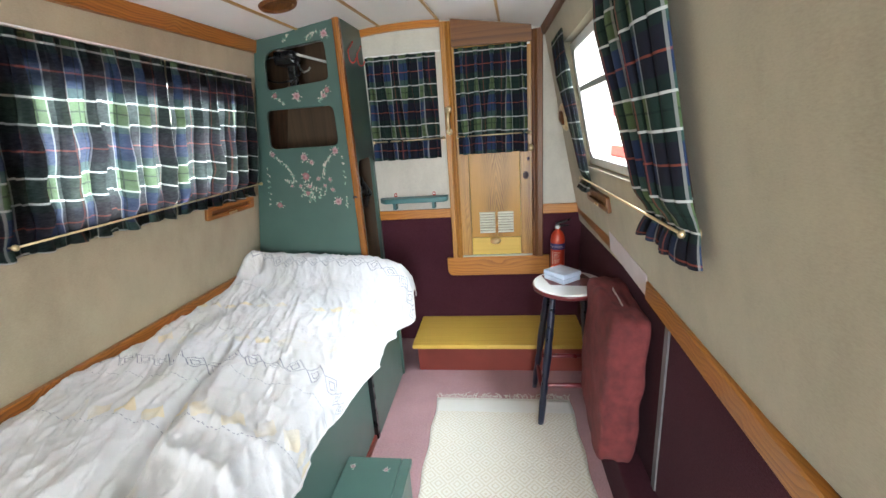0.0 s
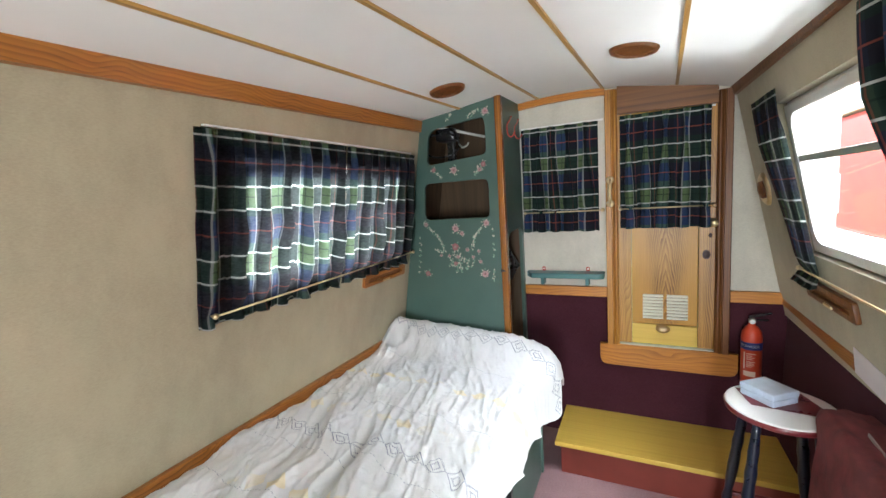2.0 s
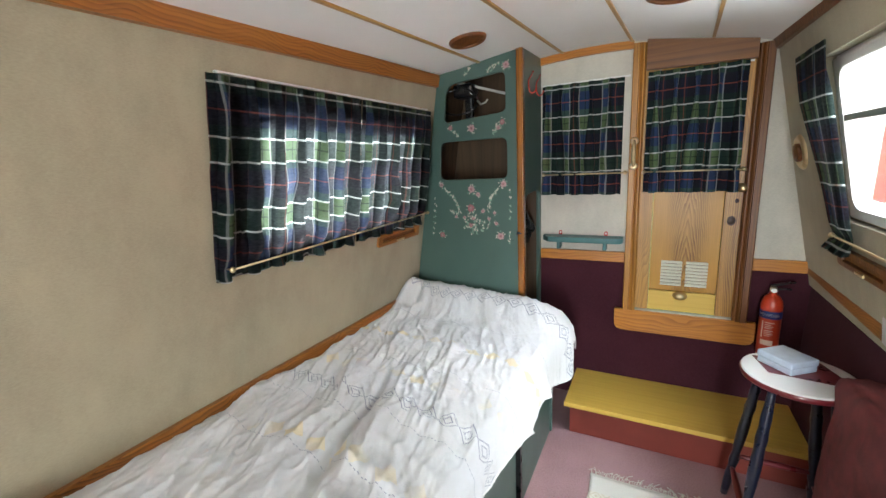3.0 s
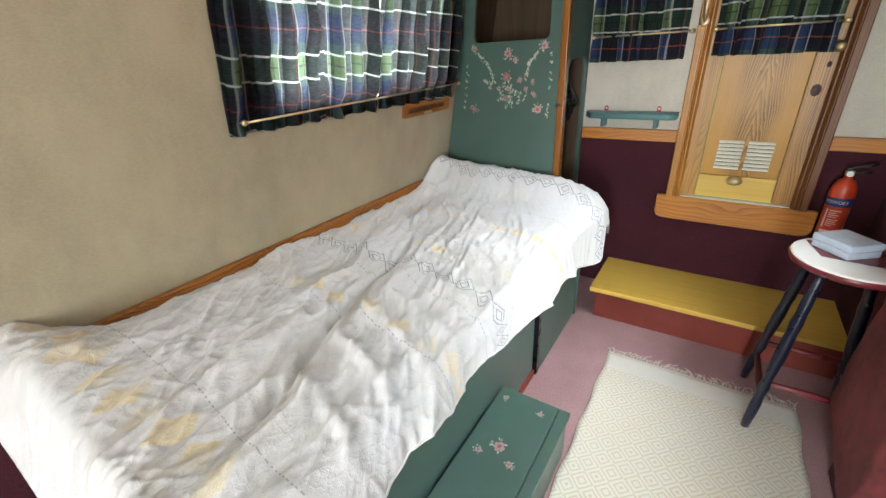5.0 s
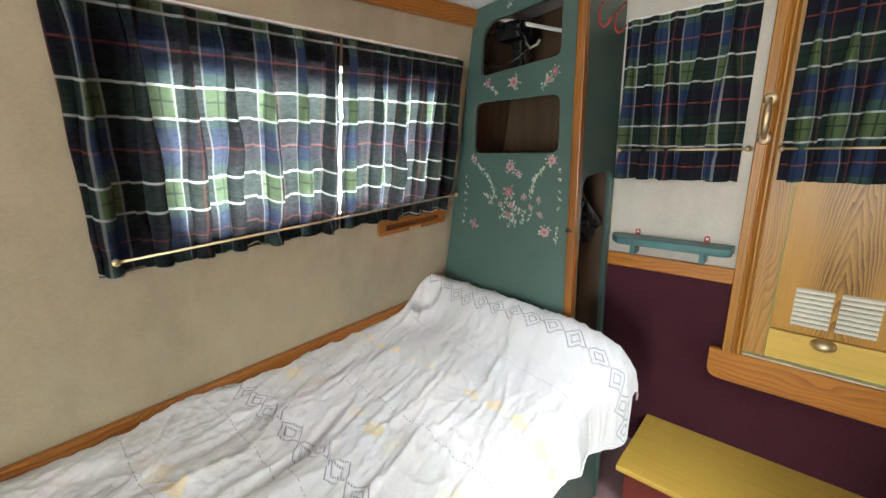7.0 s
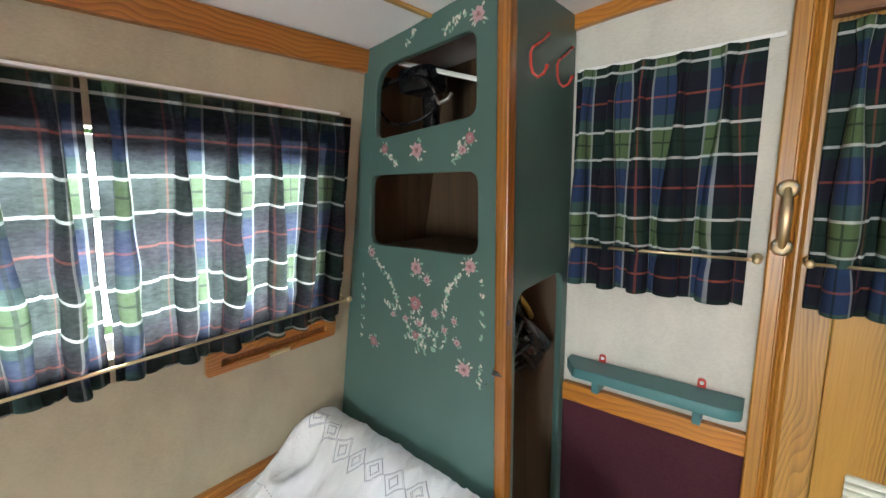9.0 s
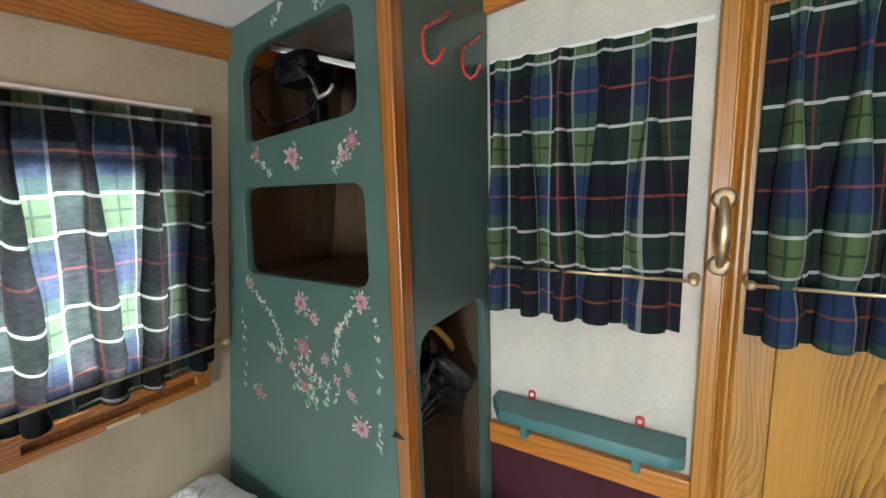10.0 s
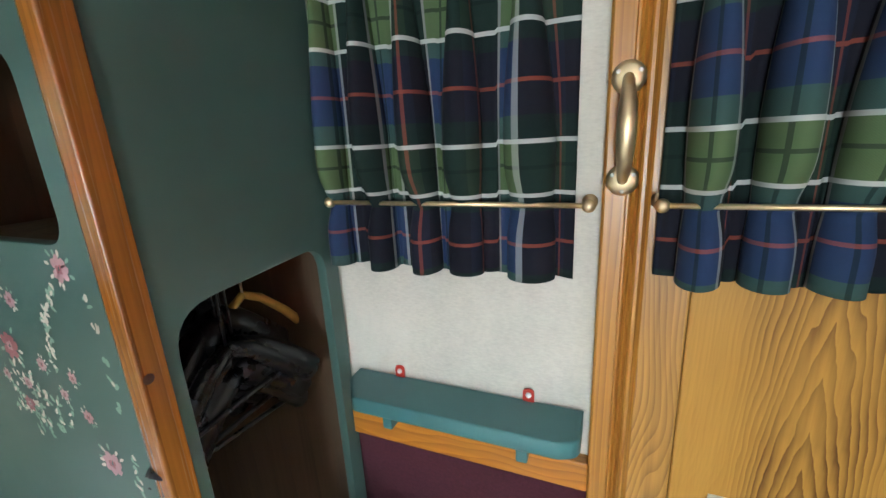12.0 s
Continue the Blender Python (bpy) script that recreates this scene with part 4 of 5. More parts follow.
# ---------------------------------------------------------------- windows
def window_unit(name, f, out, w, wood_lined, bar, label):
    """A side window in its opening: wooden lining, metal frame with rounded corners, glass and a hopper bar."""
    y0, y1, z0, z1 = w
    base = Vector((f(z0), (y0 + y1) / 2, z0))
    t = thing(name, base, label, "window", kind="structure")
    up = Vector((f(z1) - f(z0), 0, z1 - z0))
    h = up.length
    half = (y1 - y0) / 2
    frame_m = axes((0.035 * out, 0, 0), (0, -out, 0), up)          # local z points out of the cabin
    if wood_lined:
        for name_, a in (("lining_board", (-half, half, -0.004, 0.012)), ("lining_board", (-half, half, h - 0.012, h + 0.004)),
                         ("lining_board", (-half - 0.004, -half + 0.012, 0.012, h - 0.012)), ("lining_board", (half - 0.012, half + 0.004, 0.012, h - 0.012))):
            bm = boxed(a[0], a[1], a[2], a[3], -0.040, 0.0)
            part(name_, moved(bm, frame_m), M_YELLOW_X if a[3] < 0.1 else M_WHITE, t, "pale window lining board")
    outer = [(-half + 0.012, 0.012), (half - 0.012, 0.012), (half - 0.012, h - 0.012), (-half + 0.012, h - 0.012)]
    inner = rounded([(-half + 0.04, 0.04), (half - 0.04, 0.04), (half - 0.04, h - 0.04), (-half + 0.04, h - 0.04)], 0.06)
    bm = plate([Vector((a, b)) for a, b in outer], [inner], 0.022, 0.002)
    fr = part("window_frame", moved(bm, frame_m @ Matrix.Translation((0, 0, -0.008))), M_WHITE, t, "white metal window frame")
    if bar:
        bm = boxed(-half + 0.03, half - 0.03, bar * h - 0.010, bar * h + 0.010, -0.008, 0.012, 0.002)
        part("glazing_bar", moved(bm, frame_m), M_STEEL, fr, "grey metal bar")
    bm = boxed(-half + 0.03, half - 0.03, 0.03, h - 0.03, 0.002, 0.006)
    pane = part("pane", moved(bm, frame_m), M_GLASS, t)
    pane.visible_shadow = False
    return t


window_unit("window_1", wall_l, -1, LWIN, False, 0.66, "cabin side window behind a tartan curtain")
window_unit("window_2", wall_r, 1, RWIN, True, 0.63, "cabin side window with white frame and wooden lining")

# ---------------------------------------------------------------- corner cabinet
CY = 2.775
cab = thing("corner_cabinet", (0.45, CY, 0.0), "tall dark green painted corner cabinet with flower decoration", "cabinet")
CO = Matrix.Translation((-0.45, -CY, 0.0))
FRONT = Matrix(((1, 0, 0, 0), (0, 0, -1, CY + 0.018), (0, 1, 0, 0), (0, 0, 0, 1)))      # plate xy to the front's xz
top_l = wall_l(1.79) + 0.012
outer = [(wall_l(0.02) + 0.02, 0.0), (0.735, 0.0), (0.735, roof(0.735, CY) - 0.002), (0.62, roof(0.62, CY) - 0.002), (0.50, roof(0.50, CY) - 0.002), (0.40, roof(0.40, CY) - 0.002), (top_l, roof(top_l, CY) - 0.004)]
hole_a = rounded([(0.357, 1.592), (0.686, 1.620), (0.686, 1.800), (0.405, 1.775), (0.372, 1.742)], [0.03, 0.03, 0.035, 0.03, 0.03])
hole_b = rounded([(0.321, 1.311), (0.690, 1.311), (0.690, 1.505), (0.334, 1.503)], 0.035)
front = part("front_panel", moved(plate([Vector(p) for p in outer], [hole_a, hole_b], 0.018, 0.0015), CO @ FRONT), M_TEAL, cab, "dark green panel with two rounded openings")
bm = plate(rounded([(0.0, 0.0), (0.034, 0.0), (0.034, 0.030), (0.0, 0.030)], [0.002, 0.002, 0.004, 0.012]), [], roof(0.75, CY))
part("corner_post", moved(bm, CO @ Matrix(((1, 0, 0, 0.735), (0, -1, 0, CY + 0.022), (0, 0, 1, 0), (0, 0, 0, 1)))), M_POST, cab, "rounded varnished pine corner post")
bm = lathe([(0.0, 0.001), (0.003, 0.001), (0.006, 0.0003)], 12)
part("knot", moved(bm, CO @ Matrix.Translation((0.7692, CY + 0.000, 1.172)) @ pose(0, 0, 0, 0, 90, 0)), M_KNOT, cab, "small dark knot", True)
# side panel with the wardrobe opening
side = rounded([(2.797, 0.0), (2.812, 0.0), (2.812, 1.228), (3.080, 1.240), (3.080, 0.0), (3.112, 0.0), (3.112, roof(0.76, 3.1)), (2.797, roof(0.76, 2.8))], [0, 0, 0.055, 0.05, 0, 0, 0, 0])
SIDE = Matrix(((0, 0, 1, 0.748), (1, 0, 0, 0), (0, 1, 0, 0), (0, 0, 0, 1)))
part("side_panel", moved(plate(side, [], 0.018, 0.001), CO @ SIDE), M_TEAL, cab, "dark green side with an arched wardrobe opening")
# inside boards
for nm, b in (("shelf", (0.30, 0.744, 2.795, 3.11, 1.285, 1.300)), ("shelf", (0.33, 0.744, 2.795, 3.11, 1.565, 1.580)),
              ("back_panel", (0.10, 0.744, 3.096, 3.112, 0.0, 1.86)), ("divider", (0.728, 0.744, 2.795, 3.094, 1.30, 1.86)),
              ("floor_board", (0.12, 0.744, 2.795, 3.094, 0.05, 0.065))):
    part(nm, moved(boxed(*b), CO), M_INNER, cab)
bm = bmesh.new()
hexa(bm, [(wall_l(0.07) + 0.004, 2.795, 0.07), (wall_l(0.07) + 0.004, 3.094, 0.07), (wall_l(1.8) + 0.004, 3.094, 1.8), (wall_l(1.8) + 0.004, 2.795, 1.8),
          (wall_l(0.07) + 0.014, 2.795, 0.07), (wall_l(0.07) + 0.014, 3.094, 0.07), (wall_l(1.8) + 0.014, 3.094, 1.8), (wall_l(1.8) + 0.014, 2.795, 1.8)])
part("liner", moved(bm, CO), M_INNER, cab)
part("rail", moved(tube([(0.26, 2.938, 1.235), (0.744, 2.938, 1.235)], 0.009, 10), CO), M_STEEL, cab, "metal hanging rail", True)
part("strip_light", moved(boxed(-0.15, 0.13, -0.006, 0.006, -0.006, 0.006, 0.002), CO @ Matrix.Translation((0.53, 2.90, 1.755)) @ pose(0, 0, 0, 0, 14, 30)), M_STEEL, cab, "thin grey metal strip")


# painted flowers on the front
def blot(bm, x, z, rx, rz, ang=0.0, n=9, rng=random):
    ca, sa = math.cos(ang), math.sin(ang)
    vs = []
    for k in range(n):
        t = 2 * math.pi * k / n
        r = 1 + rng.uniform(-0.18, 0.18)
        a, b = rx * r * math.cos(t), rz * r * math.sin(t)
        vs.append(bm.verts.new((x + a * ca - b * sa, 0, z + a * sa + b * ca)))
    bm.faces.new(vs)


def painted(parent, name, m, layers, label):
    """One painted motif: thin paint strokes in several colours laid 0.3 mm above one another."""
    top = None
    for i, (mat, blots) in enumerate(layers):
        bm = bmesh.new()
        for b in blots:
            blot(bm, *b)
        bmesh.ops.translate(bm, vec=(0, -0.0006 - 0.0003 * i, 0), verts=bm.verts)
        o = tagged(part(name if top is None else "stroke", moved(bm, m), mat, top or parent, label if top is None else ""), kind="stuff")
        top = top or o
    return top


def rose(parent, m, size, rng, deep=False):
    petals, inner, leaves, pale = [], [], [], []
    for k in range(7):
        a = k * 0.9 + rng.uniform(-0.2, 0.2)
        petals.append((0.55 * size * math.cos(a), 0.55 * size * math.sin(a), 0.40 * size, 0.30 * size, a, 9, rng))
    for k in range(4):
        a = k * 1.6 + rng.random()
        inner.append((0.22 * size * math.cos(a), 0.22 * size * math.sin(a), 0.22 * size, 0.12 * size, a + 1, 8, rng))
    for k in range(9):
        a = rng.uniform(0, 6.28)
        r = size * rng.uniform(1.0, 1.35)
        (leaves if k % 2 else pale).append((r * math.cos(a), r * math.sin(a), 0.26 * size, 0.13 * size, a, 7, rng))
    painted(parent, "painted_rose", m, [(M_LEAF, leaves), (M_PETAL, pale), (M_ROSE if deep else M_PINK, petals), (M_PINK if deep else M_ROSE, inner)], "hand-painted pink rose with pale leaves")


def spray(parent, m, pts, rng, size=0.0072):
    a, b = [], []
    for x, z in pts:
        for _ in range(3):
            (a if rng.random() < 0.6 else b).append((x + rng.uniform(-1, 1) * size, z + rng.uniform(-1, 1) * size, size * rng.uniform(0.5, 1.0), size * rng.uniform(0.3, 0.5), rng.uniform(0, 3), 7, rng))
    painted(parent, "painted_spray", m, [(M_LEAF, a), (M_PETAL, b or a[:1])], "hand-painted spray of pale blossom")


def line(a, b, n, sag=0.0):
    return [(a[0] + (b[0] - a[0]) * i / n, a[1] + (b[1] - a[1]) * i / n + sag * math.sin(math.pi * i / n)) for i in range(n + 1)]


FLOWERS = [(0.498, 1.263, 0.017, False), (0.534, 1.237, 0.010, False), (0.492, 1.168, 0.018, True), (0.330, 1.288, 0.012, False),
           (0.667, 1.286, 0.015, False), (0.322, 1.024, 0.014, True), (0.649, 1.028, 0.017, False), (0.509, 1.559, 0.017, False),
           (0.396, 1.569, 0.011, True), (0.668, 1.575, 0.012, True), (0.648, 1.550, 0.010, False), (0.690, 1.822, 0.015, False),
           (0.620, 1.144, 0.008, False), (0.589, 1.115, 0.008, False), (0.628, 1.091, 0.009, False), (0.558, 1.152, 0.009, False),
           (0.455, 1.120, 0.008, False), (0.490, 1.080, 0.011, True), (0.505, 1.115, 0.009, False), (0.408, 1.122, 0.007, False)]
SPRAYS = [line((0.345, 1.265), (0.398, 1.224), 6), line((0.398, 1.224), (0.431, 1.148), 8), line((0.641, 1.263), (0.600, 1.220), 6), line((0.600, 1.220), (0.587, 1.156), 7),
          line((0.432, 1.528), (0.396, 1.560), 4), line((0.619, 1.526), (0.645, 1.560), 4), line((0.600, 1.809), (0.650, 1.830), 5), line((0.482, 1.811), (0.510, 1.826), 3),
          line((0.380, 1.154), (0.420, 1.140), 4), line((0.702, 1.251), (0.699, 1.120), 4), line((0.697, 1.045), (0.690, 1.000), 3), line((0.293, 1.215), (0.269, 1.028), 6)]
rng = random.Random(4)
FP = lambda x, z: Matrix.Translation((x - 0.45, 0.0, z))
for x, z, s, d in FLOWERS:
    rose(front, FP(x, z), s * 1.2, rng, d)
for pts in SPRAYS:
    spray(front, FP(0, 0), pts, rng)
# centre bouquet
pts = [(0.505 + rng.gauss(0, 0.042), 1.085 + rng.gauss(0, 0.026)) for _ in range(40)]
spray(front, FP(0, 0), pts, rng, 0.007)

# two red hooks on the cabinet's side
for y, z in ((2.848, 1.722), (2.985, 1.726)):
    hk = thing("coat_hook", (0.767, y, z), "red plastic-coated coat hook", "hook", "red coat hooks")
    arm = [(0.003, 0.092, 0.086), (0.004, 0.060, 0.064), (0.005, 0.010, 0.038), (0.006, 0.0, 0.026), (0.008, -0.002, 0.0), (0.012, -0.001, -0.016), (0.022, 0.002, -0.026), (0.034, 0.006, -0.020), (0.040, 0.008, -0.006)]
    part("wire", tube(arm, 0.0033, 8), M_REDHOOK, hk, "", True)
    for p in (arm[-1], arm[0]):
        bm = bmesh.new()
        bmesh.ops.create_uvsphere(bm, u_segments=10, v_segments=8, radius=0.0048, matrix=Matrix.Translation(p))
        part("tip", bm, M_REDHOOK, hk, "", True)

# black radio with a coiled lead in the upper opening
radio = thing("radio", (0.450, 2.875, 1.580), "black portable radio with a coiled cable", "radio")
part("case", boxed(-0.065, 0.045, -0.04, 0.05, 0.135, 0.203, 0.02), M_BLACK, radio)
part("foot", boxed(-0.02, 0.02, 0.01, 0.04, 0.0, 0.140, 0.006), M_BLACK, radio)
loop = [(0.105 * math.cos(a) - 0.030, -0.045 - 0.01 * math.sin(3 * a), 0.115 + 0.062 * math.sin(a)) for a in [2 * math.pi * i / 28 for i in range(28)]]
part("cable", tube(loop, 0.004, 7, closed=True), M_BLACK, radio, "black looped cable", True)
part("plug", tube([(0.073, -0.045, 0.112), (0.095, -0.055, 0.090), (0.118, -0.050, 0.098), (0.126, -0.045, 0.112)], 0.0045, 8), M_STEEL, radio, "grey plug", True)

# hangers in the wardrobe
def hanger(x, turn, mat, label, drop=0.0, thick=0.008, y=2.940):
    t = thing("coat_hanger", Matrix.Translation((x, y, 1.232)) @ pose(0, 0, 0, 0, 0, turn), label, "coat hanger", "hangers in the wardrobe")
    hook = [(0, 0.012 * math.sin(a), 0.012 * math.cos(a) - 0.0) for a in [math.radians(d) for d in range(-100, 181, 28)]]
    hook += [(0, 0.0, -0.02), (0, 0, -0.045 - drop)]
    part("hook", tube(hook, 0.002, 6), M_STEEL if mat is not M_BLACK else M_BLACK, t, "", True)
    z = -0.045 - drop
    for s in (-1, 1):
        arm = [(0, 0, z), (0, s * 0.035, z - 0.018), (0, s * 0.085, z - 0.062), (0, s * 0.120, z - 0.100)]
        part("arm", tube(arm, lambda k: thick * (1 + 0.6 * k), 8), mat, t, "", True)
    if mat is M_BLACK:
        part("crossbar", tube([(0, -0.11, z - 0.085), (0, 0.11, z - 0.085)], 0.004, 6), mat, t, "", True)
    return t


for i, (x, turn, d, y) in enumerate(((0.735, 5, 0.05, 2.905), (0.712, -8, 0.065, 2.935), (0.675, 12, 0.03, 2.940), (0.650, -6, 0.08, 2.935), (0.62, 10, 0.02, 2.940),
                                     (0.705, 3, 0.10, 2.930), (0.690, -7, 0.13, 2.930), (0.58, -9, 0.15, 2.940), (0.55, 12, 0.18, 2.940))):
    hanger(x, turn, M_BLACK, "black plastic coat hanger", d, 0.011 + 0.005 * (i % 3), y - 0.012)
hanger(0.672, 4, M_YELLOW_X, "pale wooden coat hanger", 0.012, 0.006, 2.985)

# ---------------------------------------------------------------- small wall things
shelf = thing("wall_shelf", (0.98, 3.115, 0.955), "small blue-green painted shelf on two blocks", "shelf")
bm = plate(rounded([(0.787, 3.115), (0.787, 3.085), (0.822, 3.036), (1.160, 3.036), (1.186, 3.048), (1.186, 3.115)], [0, 0.006, 0.006, 0.008, 0.012, 0]), [], 0.028, 0.003)
part("board", moved(bm, Matrix.Translation((-0.98, -3.115, 0.003))), M_TEALB, shelf)
for x in (0.873, 1.105):
    part("block", moved(boxed(x - 0.009, x + 0.009, 3.055, 3.115, 0.918, 0.958, 0.003), Matrix.Translation((-0.98, -3.115, -0.955))), M_TEALB, shelf)
    bm = plate(rounded([(-0.009, 0), (0.009, 0), (0.009, 0.026), (-0.009, 0.026)], [0, 0, 0.008, 0.008]), [[Vector((0.0042 * math.cos(a), 0.015 + 0.0042 * math.sin(a))) for a in [k * math.pi / 5 for k in range(10)]]], 0.002)
    hang = part("mounting_plate", moved(bm, Matrix(((1, 0, 0, x - 0.98), (0, 0, -1, 0.0), (0, 1, 0, 0.028), (0, 0, 0, 1)))), M_REDHOOK, shelf, "red metal hanging plate")
    bm = lathe([(0.0, 0.004), (0.004, 0.003), (0.005, 0.0)], 10)
    part("screw", moved(bm, Matrix.Translation((x - 0.98, -0.002, 0.043)) @ pose(0, 0, 0, 90)), M_WHITE, hang)


def slot_vent(name, f, out, y0, y1, z0, z1, mat, label):
    zc = (z0 + z1) / 2
    t = thing(name, (f(zc), (y0 + y1) / 2, zc), label, "vent", "wooden hit-and-miss vents")
    up = Vector((f(z1) - f(z0), 0, z1 - z0))
    m = axes((0, 0, 0), (0, out, 0), up)           # local z into the cabin
    w, h = (y1 - y0) / 2, up.length / 2
    bm = plate(rounded([(-w, -h), (w, -h), (w, h), (-w, h)], 0.008), [rounded([(-w + 0.03, -h + 0.016), (w - 0.03, -h + 0.016), (w - 0.03, h - 0.014), (-w + 0.03, h - 0.014)], 0.004)], 0.014, 0.002)
    part("wood_frame", moved(bm, m), mat, t)
    part("slide", moved(boxed(-w + 0.025, w - 0.025, -h + 0.012, h - 0.010, 0.0, 0.003), m), M_DARKWOOD, t, "dark sliding strip")
    part("latch", moved(boxed(-0.03, 0.03, -h + 0.002, -h + 0.012, 0.013, 0.019, 0.002), m), M_BRASS, t, "brass finger latch")
    return t


slot_vent("wall_vent", wall_l, 1, 2.367, 2.726, 1.033, 1.087, M_PINE_Y, "red-brown wooden slot vent below the curtain")
slot_vent("wall_vent", wall_r, -1, 2.325, 2.680, 1.003, 1.062, M_DARKWOOD, "dark wooden slot vent below the window")

# round brass vent on the right side
rv = thing("round_vent", (wall_r(1.372), 2.985, 1.372), "round brass ventilator on the cabin side", "vent")
nrm = Vector((-1, 0, -0.2)).normalized().to_track_quat("Z", "Y").to_matrix().to_4x4()
part("flange", moved(lathe([(0.0, 0.004), (0.04, 0.004), (0.050, 0.012), (0.060, 0.012), (0.068, 0.006), (0.070, 0.0)], 32), nrm), M_BRASS, rv, "", True)
part("dial", moved(lathe([(0.0, 0.026), (0.016, 0.026), (0.022, 0.022), (0.032, 0.022), (0.036, 0.018), (0.036, 0.004)], 28), nrm), M_DARKWOOD, rv, "dark centre dial", True)

# ceiling lamps
for x, r in ((0.658, 0.073), (1.338, 0.077)):
    t = thing("ceiling_lamp", (x, 2.42, roof(x, 2.42)), "unlit recessed ceiling lamp with a wooden rim", "ceiling lamp", "ceiling lamps")
    tilt = pose(0, 0, 0, 0, math.degrees(math.atan(0.38 * (x - XC))), 0)
    part("rim", moved(lathe([(r * 0.74, 0.004), (r * 0.74, -0.010), (r * 0.80, -0.014), (r * 0.94, -0.012), (r, -0.004), (r, 0.004)], 36), tilt), M_DARKWOOD, t, "red-brown wooden rim", True)
    part("reflector", moved(lathe([(0.0, -0.003), (r * 0.35, -0.004), (r * 0.76, -0.008)], 28), tilt), M_DARKWOOD, t, "dim brown glass", True)

# ---------------------------------------------------------------- bed
bed = thing("bed_base", (0.5, 1.9, 0.0), "green painted box bed base with a carpeted end", "bed")
BO = Matrix.Translation((-0.5, -1.9, 0.0))
part("side_board", moved(boxed(0.86, 0.882, 1.00, 2.245, 0.028, 0.46, 0.002), BO), M_TEAL, bed)
part("skirting", moved(boxed(0.87, 0.892, 1.00, 2.245, 0.0, 0.027, 0.002), BO), M_REDBOX, bed, "red-brown painted skirting")
part("gap_post", moved(boxed(0.86, 0.899, 2.249, 2.272, 0.0, 0.46, 0.002), BO), M_BLACK, bed, "black upright strip")
part("door", moved(boxed(0.868, 0.897, 2.276, 2.77, 0.0, 0.46, 0.003), BO), M_TEAL, bed, "green cupboard door")
part("edge_trim", moved(boxed(0.874, 0.906, 2.773, 2.795, 0.0, 0.46, 0.004), BO), M_TEAL, bed)
part("end_board", moved(boxed(0.12, 0.872, 2.74, 2.772, 0.0, 0.46), BO), M_TEAL, bed)
part("foot_board", moved(boxed(0.12, 0.858, 1.00, 1.02, 0.0, 0.46), BO), M_LINING, bed)
part("slat_top", moved(boxed(0.12, 0.87, 1.00, 2.77, 0.462, 0.478), BO), M_INNER, bed)
mat_ob = finish(boxed(0.124, 0.885, 1.03, 2.765, 0.480, 0.585, 0.03), "mattress", M_WHITE)
tagged(mat_ob, "white foam mattress hidden under the bedspread", "mattress")

# bedspread: one crumpled sheet
bm = bmesh.new()
uvl = bm.loops.layers.uv.new("UVMap")
PROFILE = [(0.00, 0.122, 0.660), (0.05, 0.17, 0.682), (0.33, 0.42, 0.668), (0.58, 0.68, 0.652), (0.74, 0.845, 0.632), (0.80, 0.902, 0.606), (0.85, 0.932, 0.560), (1.0, 0.945, 0.44)]


def smooth(a, b, t):
    k = min(1.0, max(0.0, (t - a) / (b - a)))
    return k * k * (3 - 2 * k)


def profile(u):
    for (a, xa, za), (b, xb, zb) in zip(PROFILE, PROFILE[1:]):
        if u <= b:
            k = (u - a) / (b - a)
            return xa + (xb - xa) * k, za + (zb - za) * k
    return PROFILE[-1][1:]


def hem_z(y):
    """The height of the hem on the open side: lowest past the middle, caught up near the head."""
    return 0.495 - 0.045 * smooth(1.8, 2.2, y) - 0.075 * smooth(2.30, 2.62, y) + 0.012 * math.sin(y * 6) + 0.13 * smooth(2.64, 2.70, y)


def ridge(x, y, ang, freq, stretch, amp, seed, power=2.0):
    """Creases that run across the direction ang."""
    s = x * math.cos(ang) + y * math.sin(ang)
    t = -x * math.sin(ang) + y * math.cos(ang)
    s += 0.05 * noise.noise((t * 5, s * 5, seed + 20))
    w = noise.noise((s * freq, t * stretch, seed))
    return amp * max(0.0, 1 - abs(w) * 2.6) ** power


